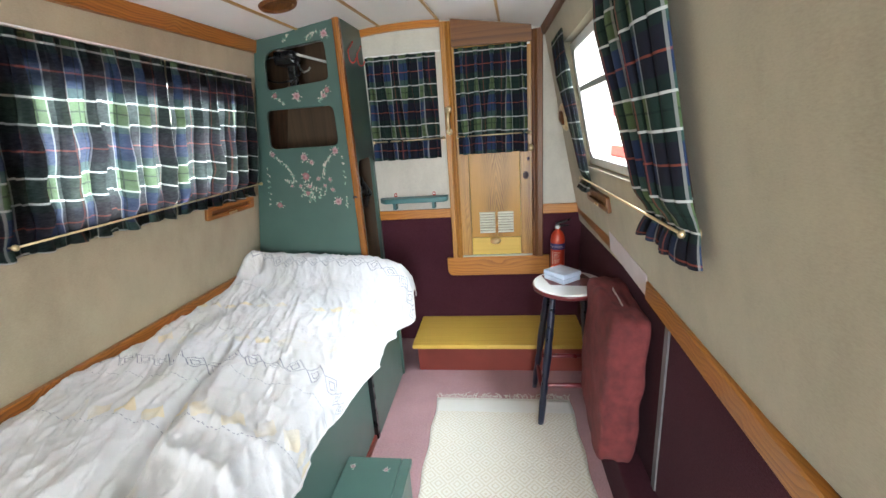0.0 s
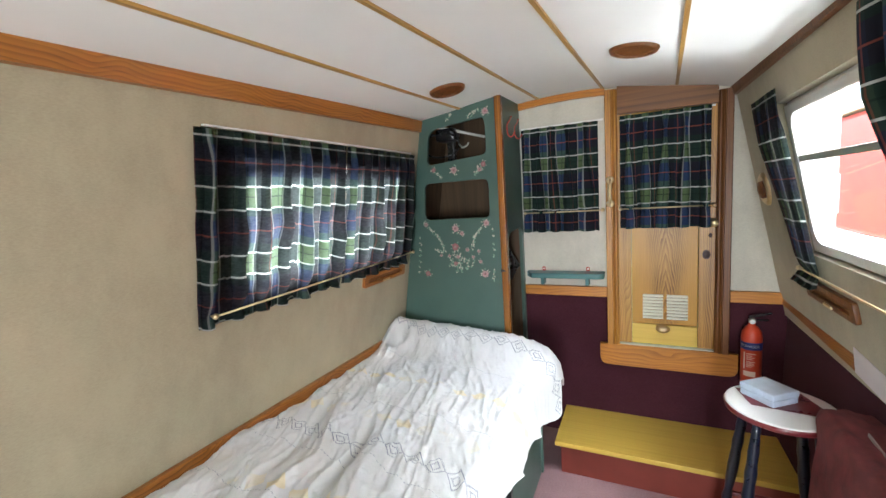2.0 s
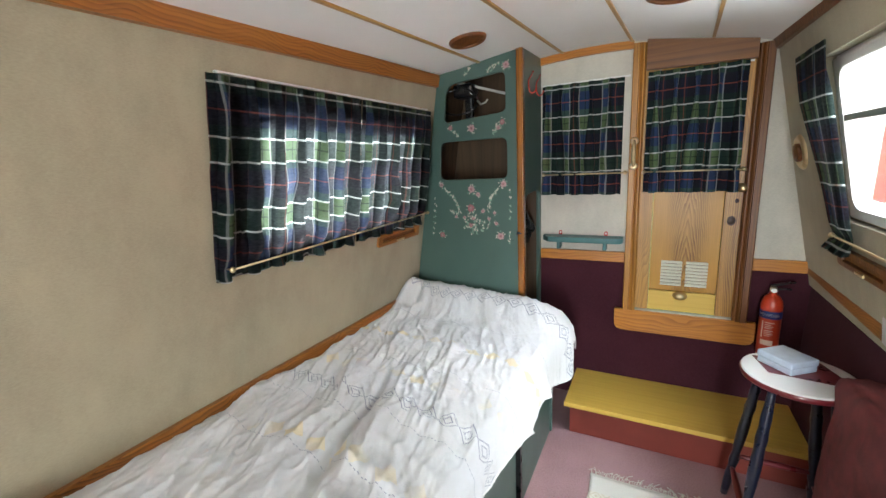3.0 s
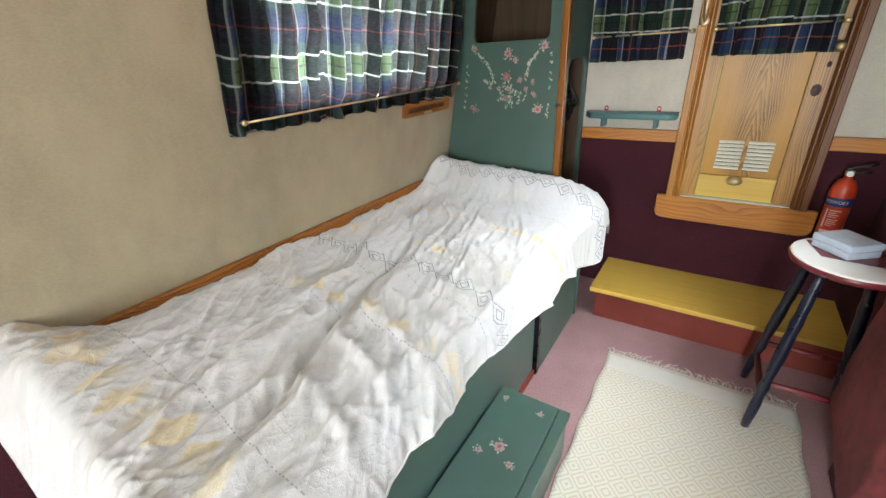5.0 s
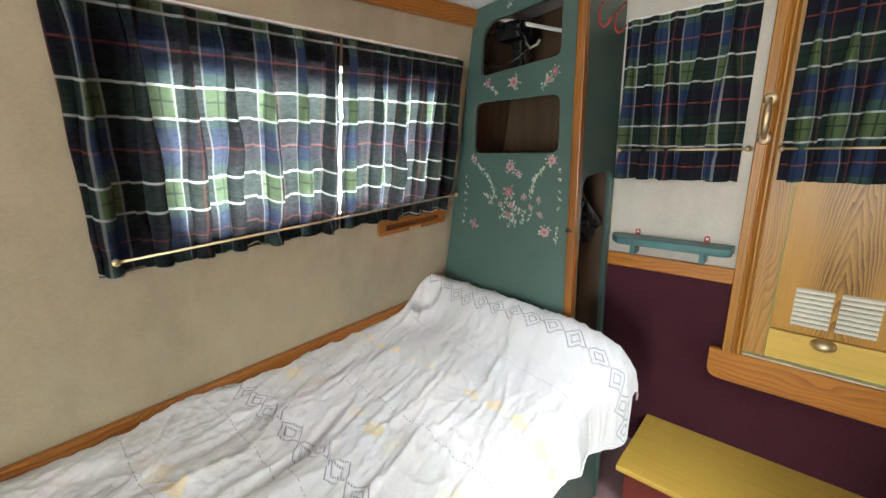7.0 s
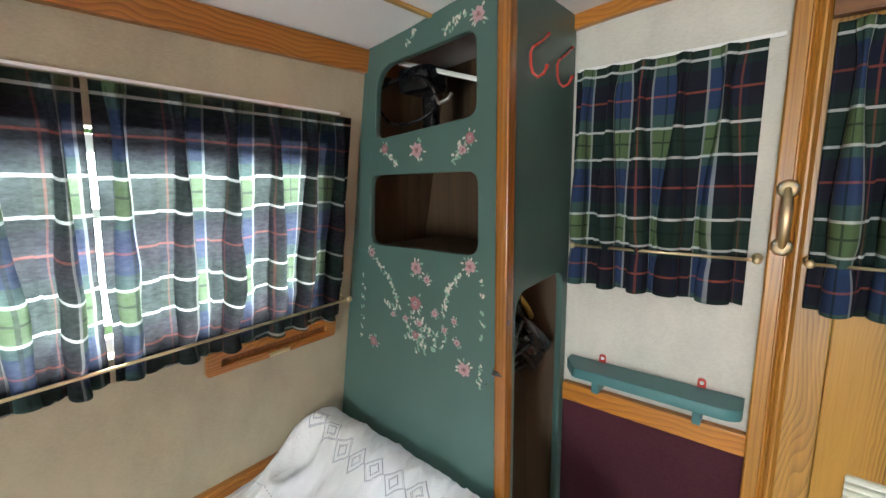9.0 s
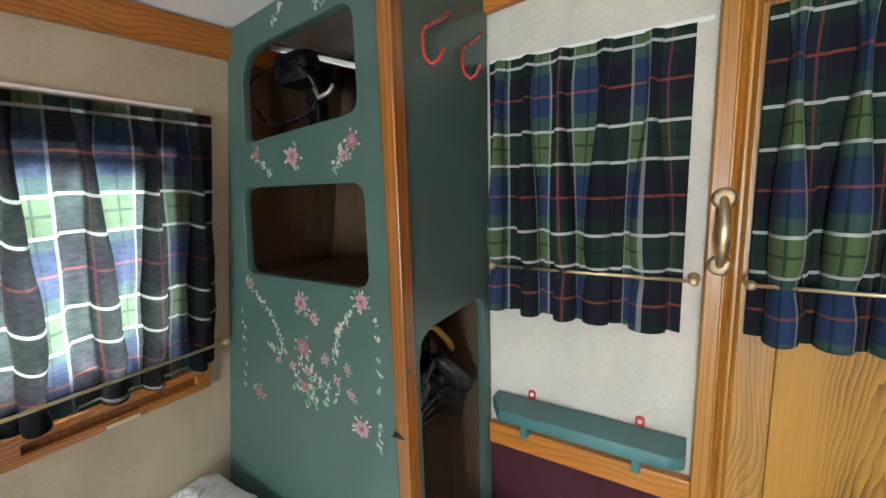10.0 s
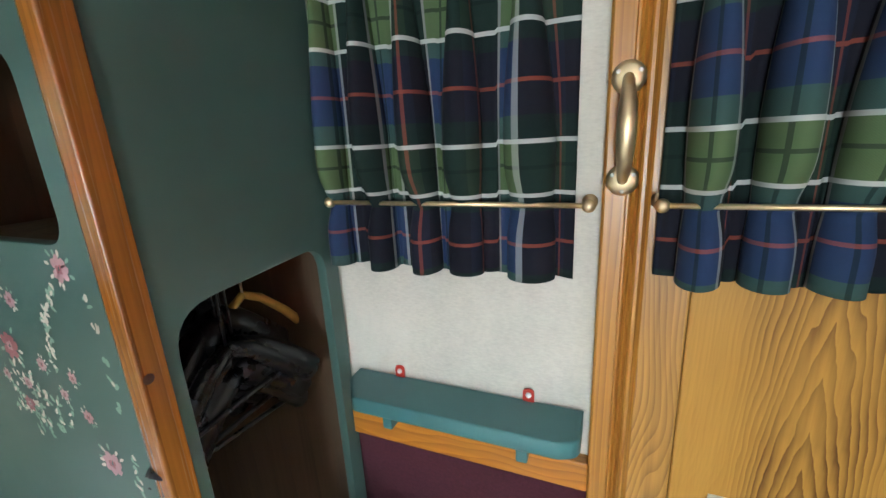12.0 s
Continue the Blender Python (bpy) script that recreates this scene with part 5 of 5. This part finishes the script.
NU, NV = 230, 420
rows = []
for j in range(NV + 1):
    v = j / NV
    y0 = 0.90 + v * 1.87
    row = []
    for i in range(NU + 1):
        u = i / NU
        x, z = profile(u)
        y = y0
        if u > 0.85:
            k = (u - 0.85) / 0.15
            z = 0.56 + (hem_z(y0) - 0.56) * k
            x = 0.932 + 0.012 * k + 0.010 * math.sin(y0 * 17 + 2 * math.sin(y0 * 5)) * k
            z += 0.008 * math.sin(y0 * 23) * k
        # the open side stands out further towards the head
        x += 0.018 * smooth(1.75, 2.25, y0) * smooth(0.35, 0.85, u)
        x += 0.050 * smooth(2.50, 2.68, y0) * smooth(0.55, 0.85, u)
        # bolster at the head
        b = math.exp(-((y0 - 2.70) / 0.13) ** 2)
        z += 0.100 * b * (1 - 0.35 * smooth(0.6, 0.85, u)) * (1 if u < 0.86 else 0.8)
        x += 0.012 * b * smooth(0.5, 0.9, u)
        z += 0.03 * math.exp(-((x - 0.20) / 0.05) ** 2 - ((y0 - 2.62) / 0.07) ** 2)
        if y0 > 2.74:
            z -= 0.05 * (y0 - 2.74) / 0.03
        # a heap at the foot beside the wall, then the foot hangs over the end
        z += 0.105 * math.exp(-((x - 0.14) / 0.20) ** 2 - ((y0 - 1.0) / 0.13) ** 2)
        z -= 0.16 * (1 - smooth(0.90, 1.02, y0 + 0.10 * smooth(0.30, 0.15, x))) ** 2
        damp = (1.0 if u < 0.8 else 0.55) * (1 - 0.5 * smooth(2.15, 2.5, y0))
        f = ridge(x, y, 0.30, 4.5, 0.8, 0.021, 3.0, 1.6) + ridge(x, y, 0.10, 9.0, 0.8, 0.012, 8.0) + ridge(x, y, 0.55, 7.5, 1.2, 0.010, 5.0)
        f += ridge(x, y, 0.35, 20.0, 1.8, 0.010, 12.0) + ridge(x, y, 0.15, 33.0, 3.5, 0.0055, 31.0) + ridge(x, y, 0.62, 27.0, 3.0, 0.0045, 37.0) + ridge(x, y, 1.30, 16.0, 5.0, 0.0025, 15.0) + ridge(x, y, -0.6, 24.0, 6.0, 0.0035, 18.0)
        z += damp * (f - 0.022)
        if u > 0.8:
            x += 0.9 * (f - 0.02) * smooth(0.8, 0.95, u)
        # one deep valley running down the middle
        vx = 0.60 - 0.27 * (y - 1.55) + 0.012 * math.sin(y * 11)
        e = smooth(1.0, 1.25, y) * (1 - smooth(1.75, 2.15, y))
        z -= 0.030 * math.exp(-((x - vx) / 0.022) ** 2) * e
        z += 0.026 * math.exp(-((x - vx - 0.07) / 0.050) ** 2) * e
        for yk, size in ((1.30, 0.012), (1.43, 0.016), (1.55, 0.013), (1.66, 0.010), (1.80, 0.008)):
            fy = yk + 0.10 * (x - 0.70) - 1.1 * (x - 0.66) ** 2
            z += size * math.exp(-((y - fy) / 0.020) ** 2) * smooth(0.64, 0.74, x) * (1 - 0.6 * smooth(0.86, 0.93, x))
        # a knotted tuck against the wall at the head
        d = math.hypot((x - 0.24) / 0.055, (y - 2.56) / 0.085)
        z += 0.030 * math.exp(-(d - 1.0) ** 2 * 5) - 0.020 * math.exp(-d * d * 3)
        row.append((bm.verts.new((x, y, max(z, hem_z(y0) - 0.02))), u * 1.08, v * 1.92 - 0.09))
    rows.append(row)
for j in range(NV):
    for i in range(NU):
        q = (rows[j][i], rows[j][i + 1], rows[j + 1][i + 1], rows[j + 1][i])
        f = bm.faces.new([c[0] for c in q])
        f.smooth = True
        for lp, c in zip(f.loops, q):
            lp[uvl].uv = (c[1], c[2])
hem_line = [rows[j][NU][0].co.copy() for j in range(0, NV + 1, 3)]
me = bpy.data.meshes.new("bedspread")
bm.to_mesh(me)
bm.free()
me.materials.append(M_SPREAD)
spread = tagged(new("bedspread", me), "crumpled white embroidered cotton bedspread with yellow bands", "bedspread")
sol = spread.modifiers.new("cloth", "SOLIDIFY")
sol.thickness, sol.offset = 0.003, -1
part("hem", tube(hem_line, 0.0032, 8), M_HEM, spread, "rolled white cotton hem", True)

# ---------------------------------------------------------------- step, box, rug
step = thing("step", (1.45, 2.96, 0.0), "low wooden step with yellow tread and red-brown box", "step")
SO = Matrix.Translation((-1.45, -2.96, 0.0))
part("tread", moved(boxed(0.962, 1.946, 2.800, 3.185, 0.148, 0.172, 0.003), SO), M_YELLOW_X, step, "worn yellow pine tread")
part("riser", moved(boxed(0.988, 1.94, 2.818, 2.838, 0.0, 0.147, 0.002), SO), M_REDBOX, step, "red-brown painted riser")
part("end_board", moved(boxed(0.988, 1.008, 2.84, 3.17, 0.0, 0.147), SO), M_REDBOX, step)

chest = thing("painted_box", (1.0, 1.70, 0.0), "low green painted wooden box with pink flowers", "box")
XO = Matrix.Translation((-1.0, -1.70, 0.0))
part("body", moved(boxed(0.896, 1.122, 1.45, 1.925, 0.0, 0.178, 0.003), XO), M_TEAL, chest)
lid = part("lid", moved(boxed(0.893, 1.095, 1.445, 1.932, 0.180, 0.200, 0.003), XO), M_TEAL, chest)
part("hinge_strip", moved(boxed(1.097, 1.132, 1.445, 1.932, 0.180, 0.200, 0.003), XO), M_TEAL, chest)
for x, y, s in ((0.925, 1.885, 0.010), (1.05, 1.875, 0.010), (0.99, 1.70, 0.020), (0.94, 1.66, 0.012), (1.04, 1.66, 0.012)):
    rose(lid, Matrix(((1, 0, 0, x - 1.0), (0, 0, 1, y - 1.70), (0, -1, 0, 0.200), (0, 0, 0, 1))), s, rng)

rug = thing("rug", (1.468, 1.90, 0.0), "cream woven cotton rug with a fringed end", "rug")
bm = bmesh.new()
n1, n2 = 36, 60
g2 = [[bm.verts.new((-0.335 + 0.67 * i / n1 + 0.004 * math.sin(j * 0.7) * (i in (0, n1)), -0.95 + 1.60 * j / n2, 0.008 + 0.0022 * noise.noise((i * 0.3, j * 0.3, 4)))) for j in range(n2 + 1)] for i in range(n1 + 1)]
for i in range(n1):
    for j in range(n2):
        bm.faces.new((g2[i][j], g2[i + 1][j], g2[i + 1][j + 1], g2[i][j + 1])).smooth = True
wv = part("weave", bm, M_RUG, rug)
sol = wv.modifiers.new("cloth", "SOLIDIFY")
sol.thickness, sol.offset = 0.007, -1
bm = bmesh.new()
for k in range(110):
    x = -0.333 + 0.666 * k / 109
    a = rng.uniform(-0.9, 0.9)
    L = rng.uniform(0.018, 0.052) * (0.6 + 0.5 * abs(math.sin(k * 0.37)))
    tube([(x, 0.645, 0.008), (x + 0.4 * L * a, 0.65 + 0.5 * L, 0.010 + rng.uniform(0, 0.006)), (x + L * a, 0.65 + L, 0.004)], 0.0014, 4, bm)
tagged(part("fringe", bm, M_FRINGE, rug, "cream knotted fringe"), kind="stuff")

# ---------------------------------------------------------------- stool and its load
SZ = 0.650
stool = thing("stool", (1.780, 2.520, 0.0), "round painted stool with white top and dark legs", "stool")
part("seat", lathe([(0.0, SZ - 0.030), (0.145, SZ - 0.030), (0.156, SZ - 0.024), (0.160, SZ - 0.010), (0.154, SZ - 0.004)], 48), M_MAROONP, stool, "maroon painted rim", True)
part("top", lathe([(0.156, SZ - 0.006), (0.155, SZ - 0.001), (0.150, SZ), (0.0, SZ)], 48), M_WHITE, stool, "white painted top", True)
bm = plate([Vector((-0.085, -0.03)), Vector((0.135, -0.062)), Vector((0.085, 0.105)), Vector((-0.11, 0.095))], [], 0.001)
part("painted_diamond", moved(bm, Matrix.Translation((0, 0, SZ + 0.0004))), M_MAROONP, stool, "maroon painted diamond")
feet = []
for sx, sy in ((-1, -1), (-1, 1), (1, 1), (1, -1)):
    a, b = Vector((sx * 0.078, sy * 0.078, SZ - 0.03)), Vector((sx * 0.140, sy * 0.148, 0.0))
    feet.append((a, b))
    prof = [0.0115, 0.0125, 0.014, 0.0165, 0.0155, 0.0185, 0.016, 0.0180, 0.0185, 0.0175, 0.016, 0.0130, 0.0175, 0.013, 0.0165, 0.0155, 0.014, 0.012]
    path = [a + (b - a) * (i / 17) for i in range(18)]
    part("leg", tube(path, lambda t, p=prof: p[min(17, int(round(t * 17)))], 14), M_NAVYLEG, stool, "", True)
for i in range(4):
    z = 0.20 if i % 2 else 0.145
    p = []
    for a, b in (feet[i], feet[(i + 1) % 4]):
        k = (a.z - z) / a.z
        p.append(a + (b - a) * k)
    part("stretcher", tube([p[0] + (p[1] - p[0]) * (j / 10) for j in range(11)], lambda t: 0.007 + 0.005 * math.sin(math.pi * t), 10), M_MAROONP, stool, "maroon turned stretcher", True)

case = thing("plastic_box", Matrix.Translation((1.757, 2.560, SZ + 0.0015)) @ pose(0, 0, 0, 0, 0, 38), "pale blue clear plastic box on the stool", "box")
part("tray", boxed(-0.054, 0.054, -0.060, 0.060, 0.0, 0.022, 0.004), M_ICE, case)
part("lid", boxed(-0.056, 0.056, -0.062, 0.062, 0.023, 0.045, 0.005), M_ICE, case)

# ---------------------------------------------------------------- seat cushion on the ledge
bm = bmesh.new()
bmesh.ops.create_cube(bm, size=1.0)
bmesh.ops.subdivide_edges(bm, edges=bm.edges[:], cuts=14, use_grid_fill=True)
for v in bm.verts:
    p = v.co * 2
    r = Vector((math.copysign(abs(p.x) ** 1.0, p.x), p.y, p.z))
    # soften the corners
    e = 11.0
    L = (abs(r.x) ** e + abs(r.y) ** e + abs(r.z) ** e) ** (1 / e)
    r = r / max(L, 1e-6) * max(abs(r.x), abs(r.y), abs(r.z))
    bulge = 1 + 0.14 * (1 - r.y * r.y) * (1 - r.z * r.z)
    v.co = Vector((r.x * 0.064 * bulge, r.y * 0.228, r.z * 0.274))
    v.co += Vector((noise.noise((r.y * 2, r.z * 3, 1)), noise.noise((r.x * 2, r.z * 3, 4)), noise.noise((r.y * 3, r.x * 3, 7)))) * 0.012
cush = finish(bm, "seat_cushion", M_CUSHION, smooth=True)
cush.matrix_world = Matrix.Translation((1.872, 2.165, 0.462)) @ pose(0, 0, 0, 0, 2.5, -4)
part("zip", boxed(-0.0018, 0.0018, -0.10, 0.06, 0.270, 0.2795, 0.0006), M_ZIP, cush, "pale zip along the top edge")
tagged(cush, "maroon velour seat cushion stood on edge against the cabin side", "cushion")

# ---------------------------------------------------------------- fire extinguisher
ext = thing("fire_extinguisher", (1.812, 3.072, 0.46), "small red powder fire extinguisher on the bulkhead", "fire extinguisher")
part("cylinder", lathe([(0.0, 0.0), (0.034, 0.002), (0.040, 0.010), (0.0405, 0.245), (0.037, 0.268), (0.026, 0.288), (0.014, 0.298), (0.013, 0.31), (0.0, 0.31)], 32), M_EXTRED, ext, "", True)
part("band", lathe([(0.0409, 0.190), (0.0411, 0.191), (0.0411, 0.224), (0.0409, 0.225)], 32), M_BLUE, ext, "dark blue label band", True)
part("valve", lathe([(0.012, 0.308), (0.015, 0.312), (0.015, 0.326), (0.009, 0.330), (0.0, 0.332)], 16), M_STEEL, ext, "", True)
part("lever", boxed(-0.012, 0.075, -0.009, 0.009, -0.004, 0.004, 0.003, pose(0, 0, 0.338, 0, -16, 0)), M_BLACK, ext, "black squeeze lever")
part("grip", boxed(-0.010, 0.062, -0.008, 0.008, -0.003, 0.004, 0.003, pose(0, 0, 0.320, 0, -4, 0)), M_BLACK, ext)
part("gauge", moved(lathe([(0.0, 0.016), (0.011, 0.016), (0.012, 0.0)], 16), Matrix.Translation((-0.004, -0.012, 0.320)) @ pose(0, 0, 0, 90)), M_WHITE, ext, "small pressure gauge")
part("wall_bracket", boxed(-0.02, 0.02, 0.035, 0.052, 0.02, 0.28), M_BLACK, ext)
fc = bpy.data.curves.new("word", "FONT")
fc.body, fc.size, fc.extrude, fc.align_x = "POWDER", 0.0185, 0.0002, "CENTER"
fo = bpy.data.objects.new("word", fc)
scene.collection.objects.link(fo)
dg = bpy.context.evaluated_depsgraph_get()
bm = bmesh.new()
bm.from_mesh(fo.evaluated_get(dg).to_mesh())
bpy.data.objects.remove(fo)
yaw = -0.35
for v in bm.verts:
    a = v.co.x / 0.0413 + yaw
    v.co = Vector((0.0414 * math.sin(a), -0.0414 * math.cos(a), 0.2015 + v.co.y))
part("lettering", bm, M_WHITE, ext, "white word POWDER")


def curved_bar(x0, x1, z0, z1):
    bm = bmesh.new()
    vs = []
    for k in range(7):
        a = (x0 + (x1 - x0) * k / 6) / 0.0413 + yaw
        vs.append([bm.verts.new((0.0412 * math.sin(a), -0.0412 * math.cos(a), z)) for z in (z0, z1)])
    for p, q in zip(vs, vs[1:]):
        bm.faces.new((p[0], q[0], q[1], p[1]))
    return bm


for x0, x1, z0, z1 in ((-0.024, -0.018, 0.100, 0.178), (-0.012, 0.024, 0.171, 0.175), (-0.012, 0.010, 0.162, 0.165), (-0.012, 0.020, 0.154, 0.157), (-0.012, 0.014, 0.146, 0.149),
                       (-0.012, 0.022, 0.134, 0.137), (-0.012, 0.016, 0.126, 0.129), (-0.012, 0.020, 0.118, 0.121), (-0.012, 0.008, 0.110, 0.113), (-0.024, 0.024, 0.066, 0.090)):
    part("print_bar", curved_bar(x0, x1, z0, z1), M_LABEL, ext)

# ---------------------------------------------------------------- outside
M_GRASS = carpet("grass_verge", (0.06, 0.11, 0.03), 9)
M_BOATRED = plain("faded_red_boat_paint", (0.40, 0.035, 0.035), 0.4, vary=0.12, scale=3, coat=0.2)
M_HULL = plain("black_hull_paint", (0.02, 0.02, 0.022), 0.5, vary=0.3, scale=4)
M_LEAVES = plain("leaf_green", (0.07, 0.13, 0.035), 0.6, vary=0.4, scale=2)
M_BARK = plain("tree_bark", (0.10, 0.075, 0.055), 0.9, vary=0.3, scale=8, bump=0.5, dist=0.01)
tagged(finish(boxed(-400, 400, -400, 400, -0.75, -0.55), "ground", M_GRASS), "level grass bank beside the mooring", "ground", kind="structure")
nb = thing("moored_boat", (4.0, 2.5, -0.55), "faded red narrowboat moored alongside", "boat")
part("hull", boxed(-0.95, 1.05, -6.0, 9.0, 0.0, 0.95, 0.05), M_HULL, nb)
part("gunwale", boxed(-0.98, 1.08, -6.0, 9.0, 0.96, 1.02, 0.02), M_WHITE, nb, "white painted gunwale")
part("lower_panel", boxed(-0.82, 0.92, -4.5, 7.6, 1.02, 1.38, 0.02), M_WHITE, nb, "white lower cabin side")
part("cabin", boxed(-0.80, 0.90, -4.5, 7.6, 1.385, 2.52, 0.05), M_BOATRED, nb, "red cabin side")
part("roof", boxed(-0.86, 0.96, -4.6, 7.7, 2.525, 2.59, 0.02), M_WHITE, nb, "pale roof")
for y in (-3.2, -1.4, 4.3):
    wf = part("cabin_window", boxed(-0.815, -0.79, y - 0.42, y + 0.42, 1.55, 1.95, 0.01), M_WHITE, nb, "white-framed cabin window")
    part("window_pane", boxed(-0.820, -0.813, y - 0.37, y + 0.37, 1.60, 1.90), M_GLASS, wf)


def tree(x, y, h, seed):
    r = random.Random(seed)
    t = thing("tree", (x, y, -0.55), "leafy broad green tree beyond the moorings", "tree", "bank trees")
    bm = tube([(0, 0, 0), (0.1, 0.05, h * 0.3), (0.0, 0.2, h * 0.6), (0.1, 0.1, h * 0.85)], lambda k: 0.22 * (1 - 0.8 * k), 10)
    for _ in range(9):
        z = h * r.uniform(0.3, 0.75)
        a = r.uniform(0, 6.28)
        L = h * r.uniform(0.18, 0.32)
        tube([(0, 0, z), (L * 0.5 * math.cos(a), L * 0.5 * math.sin(a), z + L * 0.35), (L * math.cos(a), L * math.sin(a), z + L * 0.6)], lambda k: 0.07 * (1 - 0.8 * k), 6, bm)
    part("trunk", bm, M_BARK, t)
    bm = bmesh.new()
    clumps = [(r.gauss(0, h * 0.17), r.gauss(0, h * 0.17), h * r.uniform(0.35, 1.0)) for _ in range(46)]
    for cx, cy, cz in clumps:
        for _ in range(60):
            p = Vector((cx + r.gauss(0, h * 0.045), cy + r.gauss(0, h * 0.045), cz + r.gauss(0, h * 0.035)))
            a, b = Vector((r.gauss(0, 1), r.gauss(0, 1), r.gauss(0, 1))).normalized() * 0.10, Vector((r.gauss(0, 1), r.gauss(0, 1), r.gauss(0, 1))).normalized() * 0.06
            bm.faces.new([bm.verts.new(q) for q in (p - a, p + b, p + a, p - b)])
    part("crown", bm, M_LEAVES, t)
    return t


tree(13, 6, 8.5, 3)
tree(16, 13, 9.5, 5)
tree(12, 20, 8.0, 7)
tree(-9, 4, 8.0, 9)
